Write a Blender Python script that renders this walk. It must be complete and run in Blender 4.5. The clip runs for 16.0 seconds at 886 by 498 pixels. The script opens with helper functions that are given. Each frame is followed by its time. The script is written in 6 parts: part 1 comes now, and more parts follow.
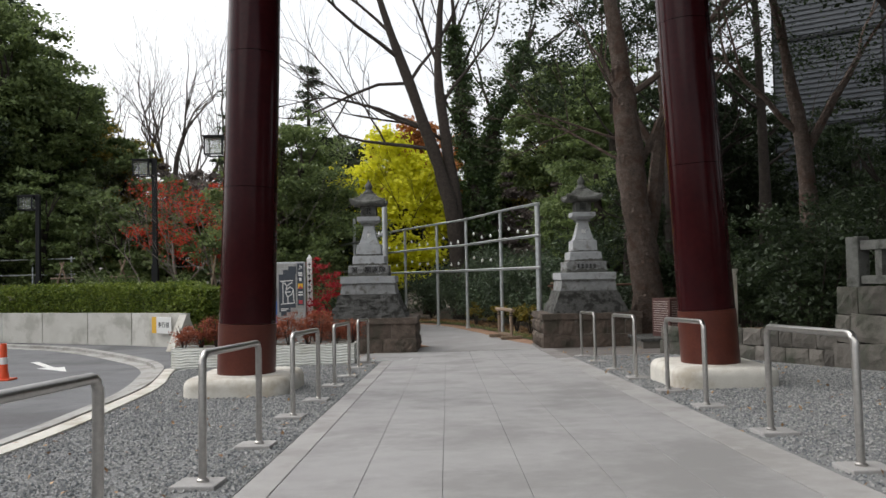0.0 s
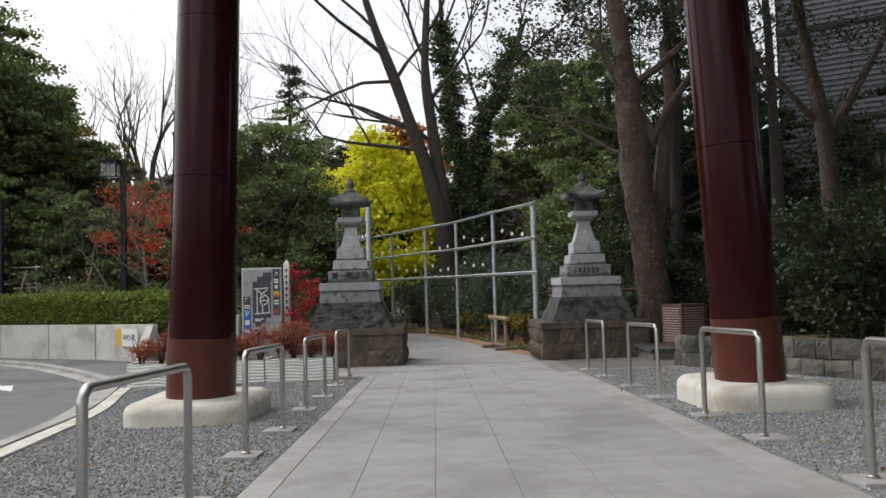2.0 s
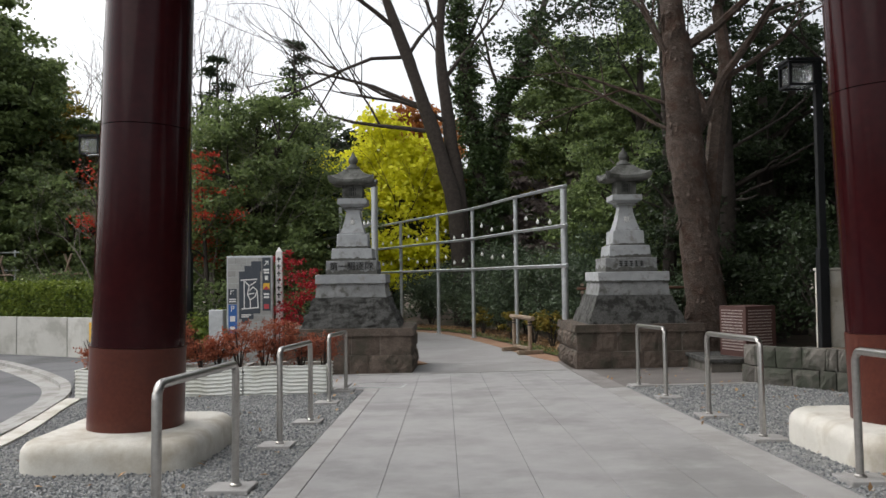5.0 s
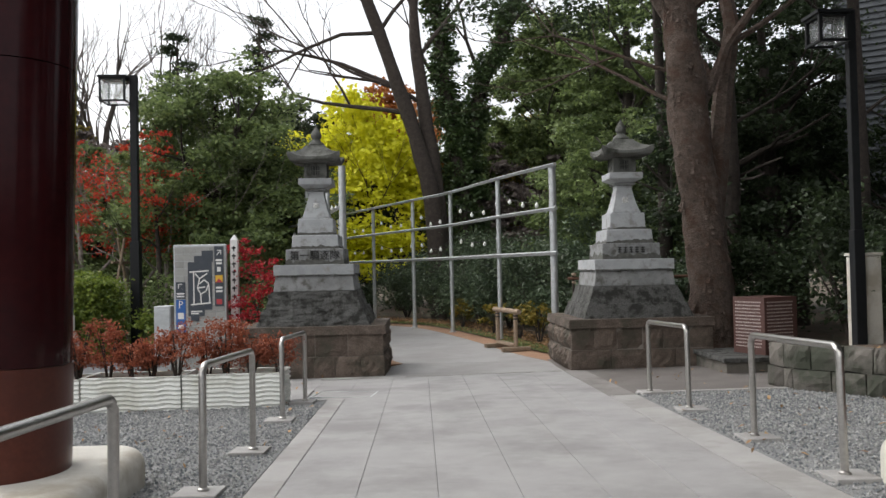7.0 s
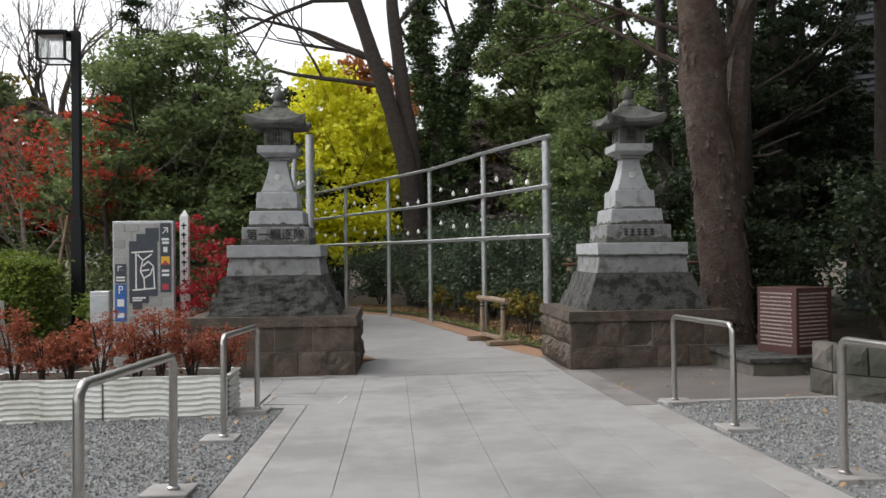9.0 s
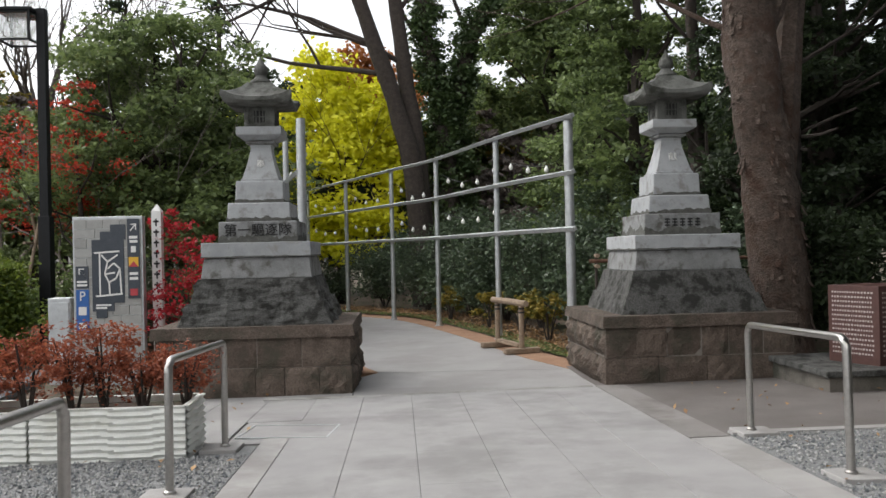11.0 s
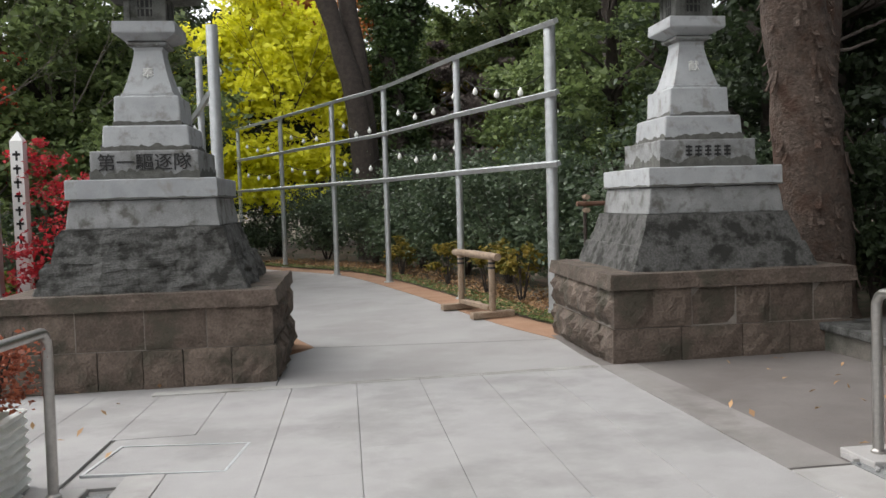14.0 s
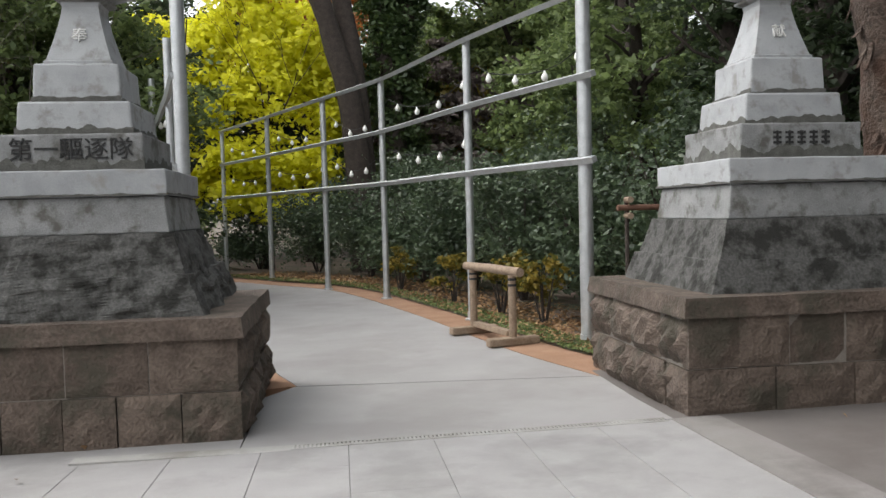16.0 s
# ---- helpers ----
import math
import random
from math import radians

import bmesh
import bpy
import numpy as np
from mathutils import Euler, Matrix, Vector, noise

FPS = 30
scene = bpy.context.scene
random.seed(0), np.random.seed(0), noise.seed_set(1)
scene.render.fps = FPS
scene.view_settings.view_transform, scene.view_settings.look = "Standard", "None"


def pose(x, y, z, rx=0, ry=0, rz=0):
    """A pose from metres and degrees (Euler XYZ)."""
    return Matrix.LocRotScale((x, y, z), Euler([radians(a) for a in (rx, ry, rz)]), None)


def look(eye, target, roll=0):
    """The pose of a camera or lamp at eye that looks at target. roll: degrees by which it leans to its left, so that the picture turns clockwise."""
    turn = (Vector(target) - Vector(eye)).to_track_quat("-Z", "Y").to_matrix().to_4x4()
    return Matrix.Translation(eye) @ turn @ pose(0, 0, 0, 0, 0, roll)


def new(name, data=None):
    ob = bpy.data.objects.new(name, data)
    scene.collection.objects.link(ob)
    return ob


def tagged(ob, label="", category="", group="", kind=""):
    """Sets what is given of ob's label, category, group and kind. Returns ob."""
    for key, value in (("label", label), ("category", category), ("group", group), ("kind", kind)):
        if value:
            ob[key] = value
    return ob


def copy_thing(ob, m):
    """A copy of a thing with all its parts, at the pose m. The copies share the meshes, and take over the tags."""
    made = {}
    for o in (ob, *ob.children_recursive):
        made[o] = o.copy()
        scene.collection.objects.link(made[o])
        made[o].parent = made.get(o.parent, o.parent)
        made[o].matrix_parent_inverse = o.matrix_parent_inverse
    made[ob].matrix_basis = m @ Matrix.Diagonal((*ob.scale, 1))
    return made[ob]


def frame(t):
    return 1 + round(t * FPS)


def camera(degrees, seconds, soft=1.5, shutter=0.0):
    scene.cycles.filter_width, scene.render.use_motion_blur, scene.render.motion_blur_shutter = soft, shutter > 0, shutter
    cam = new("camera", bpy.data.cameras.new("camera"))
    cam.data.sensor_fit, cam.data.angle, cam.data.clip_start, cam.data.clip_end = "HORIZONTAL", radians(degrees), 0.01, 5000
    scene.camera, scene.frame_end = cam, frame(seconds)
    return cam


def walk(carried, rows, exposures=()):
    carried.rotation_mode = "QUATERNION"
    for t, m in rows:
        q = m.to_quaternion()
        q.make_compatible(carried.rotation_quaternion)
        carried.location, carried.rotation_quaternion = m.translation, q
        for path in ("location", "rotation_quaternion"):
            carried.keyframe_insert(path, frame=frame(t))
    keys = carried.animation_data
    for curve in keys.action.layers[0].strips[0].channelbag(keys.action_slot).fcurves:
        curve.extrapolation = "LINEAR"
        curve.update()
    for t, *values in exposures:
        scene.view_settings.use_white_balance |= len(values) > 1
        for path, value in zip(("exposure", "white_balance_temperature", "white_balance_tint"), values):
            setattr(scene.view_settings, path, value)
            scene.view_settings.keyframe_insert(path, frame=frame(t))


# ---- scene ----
cam = camera(56.0, 16.0)

# ---- camera and walk ----
PATH = [
    (0, (0.209, -6.928, 1.904), (0.202, -4.929, 1.971), -1.2),
    (0.5, (0.146, -6.443, 1.905), (0.16, -4.445, 1.991), -1.6),
    (1, (0.149, -5.902, 1.884), (0.185, -3.904, 1.973), -1.9),
    (1.5, (0.157, -5.442, 1.865), (0.143, -3.444, 1.956), -1.8),
    (2, (0.183, -4.959, 1.845), (0.205, -2.961, 1.931), -1.6),
    (2.5, (0.21, -4.448, 1.841), (0.19, -2.451, 1.937), -1.0),
    (3, (0.178, -3.983, 1.86), (0.16, -1.985, 1.964), -1.2),
    (3.5, (0.189, -3.456, 1.859), (0.189, -1.458, 1.96), -1.1),
    (4, (0.169, -2.932, 1.861), (0.139, -0.934, 1.951), -0.5),
    (4.2, (0.146, -2.739, 1.857), (0.136, -0.741, 1.945), -0.6),
    (6.3, (-0.001, -0.532, 1.87), (0.004, 1.467, 1.911), -0.9),
    (6.5, (0.012, -0.336, 1.869), (0.028, 1.664, 1.917), -1.1),
    (7, (0.048, 0.203, 1.863), (0.104, 2.201, 1.907), -1.2),
    (7.5, (0.038, 0.742, 1.839), (0.105, 2.741, 1.879), -0.9),
    (8, (0.041, 1.247, 1.813), (0.141, 3.244, 1.837), -0.7),
    (8.5, (0.029, 1.779, 1.794), (0.11, 3.778, 1.805), -0.6),
    (9, (-0.01, 2.276, 1.813), (0.108, 4.273, 1.822), -0.6),
    (9.2, (-0.014, 2.501, 1.796), (0.125, 4.496, 1.801), -0.6),
    (11.3, (0.043, 4.535, 1.765), (0.145, 6.533, 1.772), -1.3),
    (11.5, (0.045, 4.736, 1.726), (0.169, 6.732, 1.729), -1.3),
    (12, (0.093, 5.244, 1.727), (0.214, 7.24, 1.704), -1.7),
    (12.5, (0.081, 5.72, 1.72), (0.21, 7.715, 1.652), -1.8),
    (13, (0.108, 6.199, 1.692), (0.287, 8.188, 1.599), -2.1),
    (13.5, (0.105, 6.664, 1.657), (0.285, 8.653, 1.548), -1.8),
    (14, (0.103, 7.126, 1.663), (0.332, 9.109, 1.546), -1.6),
    (14.5, (0.107, 7.653, 1.64), (0.343, 9.635, 1.516), -1.5),
    (15, (0.058, 8.174, 1.639), (0.28, 10.158, 1.51), -1.6),
    (15.5, (0.115, 8.684, 1.604), (0.36, 10.666, 1.484), -1.7),
    (16, (0.138, 9.178, 1.577), (0.382, 11.161, 1.486), -1.5),
]
walk(cam, [(t, look(eye, target, roll)) for t, eye, target, roll in PATH],
     exposures=[(0, 0.54), (4, 0.5), (6.5, 0.78), (9, 0.76), (12, 0.92), (16, 1.12)])

# ---- world, sun, exposure ----
world = bpy.data.worlds.new("overcast_sky")
scene.world = world
world.use_nodes = True
wn, wl = world.node_tree.nodes, world.node_tree.links
sky = wn.new("ShaderNodeTexSky")
sky.sky_type = 'NISHITA'
sky.sun_disc = False
sky.sun_elevation, sky.sun_rotation = radians(50), radians(300)
sky.air_density, sky.dust_density, sky.ozone_density = 1.0, 4.0, 1.0
pale = wn.new("ShaderNodeHueSaturation")
pale.inputs["Saturation"].default_value = 0.22
wl.new(sky.outputs[0], pale.inputs["Color"])
wl.new(pale.outputs[0], wn["Background"].inputs["Color"])
wn["Background"].inputs["Strength"].default_value = 0.15
sun_data = bpy.data.lights.new("sun", 'SUN')
sun_data.energy, sun_data.angle, sun_data.color = 0.6, radians(60), (1.0, 0.96, 0.9)
sun = new("sun", sun_data)
sun.matrix_world = look((-13, -10, 21), (0, 10, 0))

# ---- materials ----
def material(name, dark, light, scale=8.0, rough=0.8, metal=0.0, bump=0.2, relief=0.02, fine=60.0, stain=None, stain_scale=1.2, cover=0.48, island=0.0, objrand=0.0, spec=0.5):
    """Two scales of noise between two base colours, with optional stains and relief."""
    m = bpy.data.materials.new(name)
    m.use_nodes = True
    n, l = m.node_tree.nodes, m.node_tree.links
    b = n["Principled BSDF"]
    co = n.new("ShaderNodeTexCoord")
    geo = n.new("ShaderNodeNewGeometry")
    n1, n2 = n.new("ShaderNodeTexNoise"), n.new("ShaderNodeTexNoise")
    for k, (nd, sc, det) in enumerate(((n1, scale, 5), (n2, fine, 3))):
        nd.inputs["Scale"].default_value, nd.inputs["Detail"].default_value = sc, det
        l.new(geo.outputs["Position"], nd.inputs["Vector"])
    mix = n.new("ShaderNodeMath"); mix.operation = 'ADD'
    half = n.new("ShaderNodeMath"); half.operation = 'MULTIPLY'; half.inputs[1].default_value = 0.5
    l.new(n1.outputs["Fac"], mix.inputs[0]); l.new(n2.outputs["Fac"], mix.inputs[1]); l.new(mix.outputs[0], half.inputs[0])
    fac = half.outputs[0]
    if island or objrand:
        src = geo.outputs["Random Per Island"] if island else n.new("ShaderNodeObjectInfo").outputs["Random"]
        amt = island or objrand
        mr = n.new("ShaderNodeMapRange")
        mr.inputs["To Min"].default_value, mr.inputs["To Max"].default_value = -amt, amt
        l.new(src, mr.inputs["Value"])
        ad = n.new("ShaderNodeMath"); ad.operation = 'ADD'
        l.new(fac, ad.inputs[0]); l.new(mr.outputs[0], ad.inputs[1])
        fac = ad.outputs[0]
    ramp = n.new("ShaderNodeValToRGB")
    ramp.color_ramp.elements[0].position, ramp.color_ramp.elements[1].position = 0.33, 0.67
    ramp.color_ramp.elements[0].color, ramp.color_ramp.elements[1].color = (*dark, 1), (*light, 1)
    l.new(fac, ramp.inputs[0])
    colour = ramp.outputs[0]
    if stain:
        n3 = n.new("ShaderNodeTexNoise")
        n3.inputs["Scale"].default_value, n3.inputs["Detail"].default_value, n3.inputs["Roughness"].default_value = stain_scale, 6, 0.65
        l.new(geo.outputs["Position"], n3.inputs["Vector"])
        r3 = n.new("ShaderNodeValToRGB")
        r3.color_ramp.elements[0].position, r3.color_ramp.elements[1].position = cover, cover + 0.15
        l.new(n3.outputs["Fac"], r3.inputs[0])
        mx = n.new("ShaderNodeMix"); mx.data_type = 'RGBA'
        l.new(r3.outputs[0], mx.inputs[0]); l.new(colour, mx.inputs[6]); mx.inputs[7].default_value = (*stain, 1)
        colour = mx.outputs[2]
    l.new(colour, b.inputs["Base Color"])
    b.inputs["Roughness"].default_value, b.inputs["Metallic"].default_value = rough, metal
    b.inputs["Specular IOR Level"].default_value = spec
    if bump:
        bp = n.new("ShaderNodeBump")
        bp.inputs["Strength"].default_value, bp.inputs["Distance"].default_value = bump, relief
        l.new(half.outputs[0], bp.inputs["Height"]); l.new(bp.outputs[0], b.inputs["Normal"])
    return m


def leaf_material(name, dark, light, gloss=0.6, glow=0.4):
    """Leaves: colour varies leaf by leaf, with light passing through."""
    m = bpy.data.materials.new(name)
    m.use_nodes = True
    n, l = m.node_tree.nodes, m.node_tree.links
    b, out = n["Principled BSDF"], n["Material Output"]
    geo, nz = n.new("ShaderNodeNewGeometry"), n.new("ShaderNodeTexNoise")
    nz.inputs["Scale"].default_value = 0.9
    l.new(geo.outputs["Position"], nz.inputs["Vector"])
    ad = n.new("ShaderNodeMath"); ad.operation = 'ADD'
    hf = n.new("ShaderNodeMath"); hf.operation = 'MULTIPLY'; hf.inputs[1].default_value = 0.5
    l.new(geo.outputs["Random Per Island"], ad.inputs[0]); l.new(nz.outputs["Fac"], ad.inputs[1]); l.new(ad.outputs[0], hf.inputs[0])
    ramp = n.new("ShaderNodeValToRGB")
    ramp.color_ramp.elements[0].position, ramp.color_ramp.elements[1].position = 0.2, 0.8
    ramp.color_ramp.elements[0].color, ramp.color_ramp.elements[1].color = (*dark, 1), (*light, 1)
    l.new(hf.outputs[0], ramp.inputs[0]); l.new(ramp.outputs[0], b.inputs["Base Color"])
    b.inputs["Roughness"].default_value = gloss
    tr, mx = n.new("ShaderNodeBsdfTranslucent"), n.new("ShaderNodeMixShader")
    l.new(ramp.outputs[0], tr.inputs["Color"])
    mx.inputs[0].default_value = glow
    l.new(b.outputs[0], mx.inputs[1]); l.new(tr.outputs[0], mx.inputs[2]); l.new(mx.outputs[0], out.inputs["Surface"])
    return m


def plain(name, colour, rough=0.5, metal=0.0):
    m = bpy.data.materials.new(name)
    m.use_nodes = True
    b = m.node_tree.nodes["Principled BSDF"]
    b.inputs["Base Color"].default_value, b.inputs["Roughness"].default_value, b.inputs["Metallic"].default_value = (*colour, 1), rough, metal
    return m


SLAB = material("paving_slab", (0.258, 0.252, 0.248), (0.342, 0.336, 0.331), 3, 0.75, bump=0.12, fine=220, stain=(0.22, 0.214, 0.21), stain_scale=0.7, objrand=0.025)
BORDER = material("border_stone", (0.29, 0.282, 0.272), (0.375, 0.366, 0.355), 4, 0.8, bump=0.15, fine=200, stain=(0.26, 0.25, 0.238), objrand=0.06)
JOINT = material("joint_mortar", (0.15, 0.146, 0.141), (0.21, 0.205, 0.2), 20, 0.95)
# Worn brown paving, its colour also lowered for the shade under the trees.
SIDEPAVE = material("worn_shade_toned_paving", (0.115, 0.103, 0.095), (0.175, 0.16, 0.149), 2, 0.8, bump=0.15, fine=150, stain=(0.12, 0.106, 0.097), stain_scale=0.9)
PATHGREY = material("path_concrete", (0.258, 0.252, 0.247), (0.33, 0.324, 0.319), 1.5, 0.85, bump=0.15, fine=250, stain=(0.25, 0.24, 0.235), stain_scale=0.5)
PATHBROWN = material("path_edge_sandy", (0.24, 0.13, 0.075), (0.36, 0.22, 0.14), 3, 0.95, bump=0.3, fine=180)
GRAVEL = material("gravel_bed", (0.135, 0.143, 0.148), (0.29, 0.29, 0.285), 45, 0.9, bump=0.9, fine=120)
PEBBLE = material("gravel_stone", (0.145, 0.155, 0.163), (0.38, 0.377, 0.365), 30, 0.85, bump=0.1, island=0.32)
ASPHALT = material("asphalt", (0.115, 0.118, 0.124), (0.165, 0.168, 0.173), 1.2, 0.85, bump=0.35, fine=300, stain=(0.085, 0.085, 0.088), stain_scale=0.4)
CONCRETE = material("pale_concrete", (0.50, 0.48, 0.43), (0.66, 0.64, 0.58), 5, 0.85, bump=0.25, fine=130, stain=(0.42, 0.38, 0.31), stain_scale=1.6)
KERB = material("kerb_concrete", (0.29, 0.285, 0.27), (0.40, 0.395, 0.375), 5, 0.85, bump=0.2, fine=130, stain=(0.23, 0.22, 0.20))
WALLC = material("wall_concrete", (0.46, 0.45, 0.41), (0.58, 0.57, 0.53), 2, 0.85, bump=0.12, fine=90, stain=(0.38, 0.37, 0.33), objrand=0.15)
SOIL = material("soil", (0.07, 0.05, 0.035), (0.15, 0.11, 0.08), 6, 0.95, bump=0.7, fine=60, stain=(0.05, 0.06, 0.03))
WHITEPAINT = material("road_paint", (0.62, 0.62, 0.6), (0.8, 0.8, 0.78), 12, 0.8, bump=0.1)
LACQUER = material("dark_red_lacquer", (0.022, 0.004, 0.0055), (0.034, 0.006, 0.007), 2.5, 0.14, bump=0.02, fine=14, spec=0.15)
LACQLOW = material("worn_red_lacquer", (0.07, 0.018, 0.012), (0.105, 0.03, 0.019), 3, 0.3, bump=0.05, fine=30, spec=0.3, stain=(0.075, 0.02, 0.014))
STEEL = material("stainless_steel", (0.36, 0.345, 0.33), (0.50, 0.485, 0.46), 30, 0.34, metal=1.0, bump=0.03, fine=400)
GALV = material("galvanised_steel", (0.42, 0.44, 0.45), (0.60, 0.62, 0.63), 9, 0.5, metal=0.75, bump=0.05, fine=90)
BLACK = material("black_metal", (0.008, 0.009, 0.01), (0.015, 0.016, 0.018), 8, 0.55, bump=0.04, spec=0.25)
GRANITE = material("pale_granite", (0.278, 0.29, 0.30), (0.405, 0.42, 0.43), 6, 0.8, bump=0.3, fine=170, stain=(0.25, 0.248, 0.235), stain_scale=7.0, cover=0.52, objrand=0.12)
GRANITED = material("weathered_granite", (0.16, 0.165, 0.165), (0.30, 0.305, 0.305), 5, 0.85, bump=0.45, fine=110, stain=(0.1, 0.097, 0.087), stain_scale=6.0, cover=0.5)
MOSSY = material("dark_mossy_granite", (0.075, 0.077, 0.07), (0.165, 0.167, 0.155), 6, 0.9, bump=0.5, fine=80, stain=(0.045, 0.047, 0.038), stain_scale=3.5)
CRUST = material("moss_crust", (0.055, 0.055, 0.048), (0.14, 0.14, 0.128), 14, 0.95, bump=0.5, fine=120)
ROUGH = material("rough_dark_stone", (0.05, 0.05, 0.047), (0.15, 0.15, 0.143), 5, 0.9, bump=0.9, relief=0.03, fine=48, stain=(0.022, 0.022, 0.019), stain_scale=5.0, cover=0.44)
BRICK = material("brown_base_stone", (0.07, 0.052, 0.041), (0.17, 0.132, 0.106), 6, 0.9, bump=1.0, relief=0.04, fine=40, stain=(0.06, 0.052, 0.038), stain_scale=2.6, objrand=0.09)
MORTAR = material("pale_brown_mortar", (0.15, 0.132, 0.115), (0.24, 0.215, 0.19), 12, 0.95, bump=0.3, fine=140)
# Mid tone standing in for the gradual darkening towards the side paving.
MIDPAVE = material("midtone_border_paving", (0.18, 0.168, 0.159), (0.255, 0.241, 0.23), 2.5, 0.8, bump=0.15, fine=180, stain=(0.145, 0.132, 0.123), stain_scale=0.9, objrand=0.06)
WALLSTONE = material("grey_wall_stone", (0.062, 0.056, 0.048), (0.15, 0.137, 0.12), 5, 0.9, bump=0.7, fine=70, stain=(0.045, 0.05, 0.035), objrand=0.25)
WHITEP = material("white_planter", (0.72, 0.73, 0.69), (0.84, 0.85, 0.81), 6, 0.6, bump=0.06, fine=70, stain=(0.64, 0.64, 0.58), stain_scale=2)
BARK = material("bark_brown", (0.05, 0.037, 0.03), (0.145, 0.108, 0.087), 9, 0.95, bump=1.0, relief=0.06, fine=28, stain=(0.075, 0.043, 0.03), stain_scale=3.0)
BARKD = material("bark_dark", (0.025, 0.02, 0.017), (0.07, 0.055, 0.046), 8, 0.95, bump=0.8, fine=40)
TWIG = material("bare_twigs", (0.06, 0.05, 0.043), (0.13, 0.11, 0.095), 8, 0.95, bump=0.2)
PALETWIG = material("pale_maple_stems", (0.15, 0.13, 0.115), (0.30, 0.265, 0.235), 8, 0.9, bump=0.2)
WOOD = material("weathered_wood", (0.17, 0.12, 0.08), (0.33, 0.25, 0.18), 12, 0.8, bump=0.3, fine=70)
BROWNWOOD = material("brown_wood", (0.09, 0.045, 0.028), (0.19, 0.10, 0.065), 12, 0.8, bump=0.3, fine=70)
SIGNGREY = material("sign_tile_grey", (0.29, 0.29, 0.275), (0.38, 0.38, 0.365), 8, 0.6, bump=0.05, objrand=0.12)
SLATE = material("sign_slate", (0.035, 0.045, 0.06), (0.06, 0.07, 0.085), 8, 0.5, bump=0.03)
BROWNSTONE = material("red_brown_stone", (0.06, 0.027, 0.023), (0.10, 0.046, 0.039), 18, 0.5, bump=0.1, fine=120)
WHITE = plain("white_marking", (0.75, 0.75, 0.73))
BLUE = plain("blue_panel", (0.03, 0.12, 0.38))
YELLOW = plain("yellow_panel", (0.72, 0.42, 0.04))
RED = plain("red_panel", (0.45, 0.05, 0.06))
INK = plain("dark_ink", (0.02, 0.02, 0.02), 0.8)
ORANGE = plain("orange_plastic", (0.7, 0.08, 0.02), 0.5)
BULB = plain("frosted_bulb", (0.85, 0.85, 0.82), 0.3)
FROST = plain("lamp_glass", (0.8, 0.83, 0.83), 0.25)
FROST.node_tree.nodes["Principled BSDF"].inputs["Transmission Weight"].default_value = 0.8
FROST.node_tree.nodes["Principled BSDF"].inputs["Alpha"].default_value = 0.45
TEXTPALE = plain("pale_carved_text", (0.5, 0.45, 0.42), 0.8)
CLADDING = material("dark_louvre_cladding", (0.075, 0.084, 0.096), (0.11, 0.12, 0.133), 1, 0.5, bump=0.02, objrand=0.1)
L_DARK = leaf_material("leaf_dark_evergreen", (0.015, 0.026, 0.011), (0.055, 0.083, 0.034))
L_CAMEL = leaf_material("leaf_camellia", (0.03, 0.05, 0.027), (0.125, 0.175, 0.095), 0.45, 0.3)
L_IVY = leaf_material("leaf_ivy", (0.03, 0.055, 0.022), (0.12, 0.18, 0.065), 0.45, 0.3)
L_GREEN = leaf_material("leaf_green", (0.07, 0.102, 0.04), (0.25, 0.325, 0.115))
L_HEDGE = leaf_material("leaf_hedge", (0.07, 0.115, 0.02), (0.24, 0.30, 0.045))
L_YELLOW = leaf_material("leaf_yellow", (0.76, 0.75, 0.035), (0.95, 0.93, 0.09), 0.6, 0.5)
L_ORANGE = leaf_material("leaf_orange", (0.30, 0.10, 0.03), (0.60, 0.26, 0.08), 0.6)
L_RED = leaf_material("leaf_red", (0.34, 0.03, 0.018), (0.70, 0.10, 0.05), 0.6)
L_CRIM = leaf_material("leaf_crimson", (0.24, 0.012, 0.02), (0.55, 0.035, 0.045), 0.6)
L_RUST = leaf_material("leaf_rust", (0.18, 0.045, 0.025), (0.46, 0.15, 0.075), 0.6)
L_MIX = leaf_material("leaf_autumn_mixed", (0.06, 0.085, 0.02), (0.40, 0.29, 0.05), 0.6)
L_DEAD = leaf_material("leaf_fallen", (0.16, 0.08, 0.04), (0.50, 0.32, 0.16), 0.8, 0.1)
L_BROWN = leaf_material("leaf_grey_brown", (0.11, 0.09, 0.085), (0.24, 0.20, 0.18), 0.8, 0.35)

# ---- helpers for building ----
def gz(x, y):
    """Height of the gently falling ground."""
    return -0.03 * (min(max(y, -25), 16) - 12) + 0.012 * (min(max(x, -10), 12) + 1.6)


def link_mesh(name, me, mat, parent=None, label="", matrix=None):
    if mat and not me.materials:
        me.materials.append(mat)
    ob = new(name, me)
    if parent:
        ob.parent = parent
    if matrix is not None:
        ob.matrix_basis = matrix
    if label:
        ob["label"] = label
    return ob


def mesh_of(bm, name, smooth=False):
    bmesh.ops.recalc_face_normals(bm, faces=bm.faces)
    me = bpy.data.meshes.new(name)
    bm.to_mesh(me)
    bm.free()
    if smooth:
        me.polygons.foreach_set("use_smooth", [True] * len(me.polygons))
        me.set_sharp_from_angle(angle=radians(40))
    return me


def part(name, bm, mat, parent=None, label="", matrix=None, smooth=False):
    return link_mesh(name, mesh_of(bm, name, smooth), mat, parent, label, matrix)


def thing(name, m, label, category, group="", kind=""):
    ob = new(name)
    ob.empty_display_size = 0.2
    ob.matrix_basis = m
    return tagged(ob, label, category, group, kind)


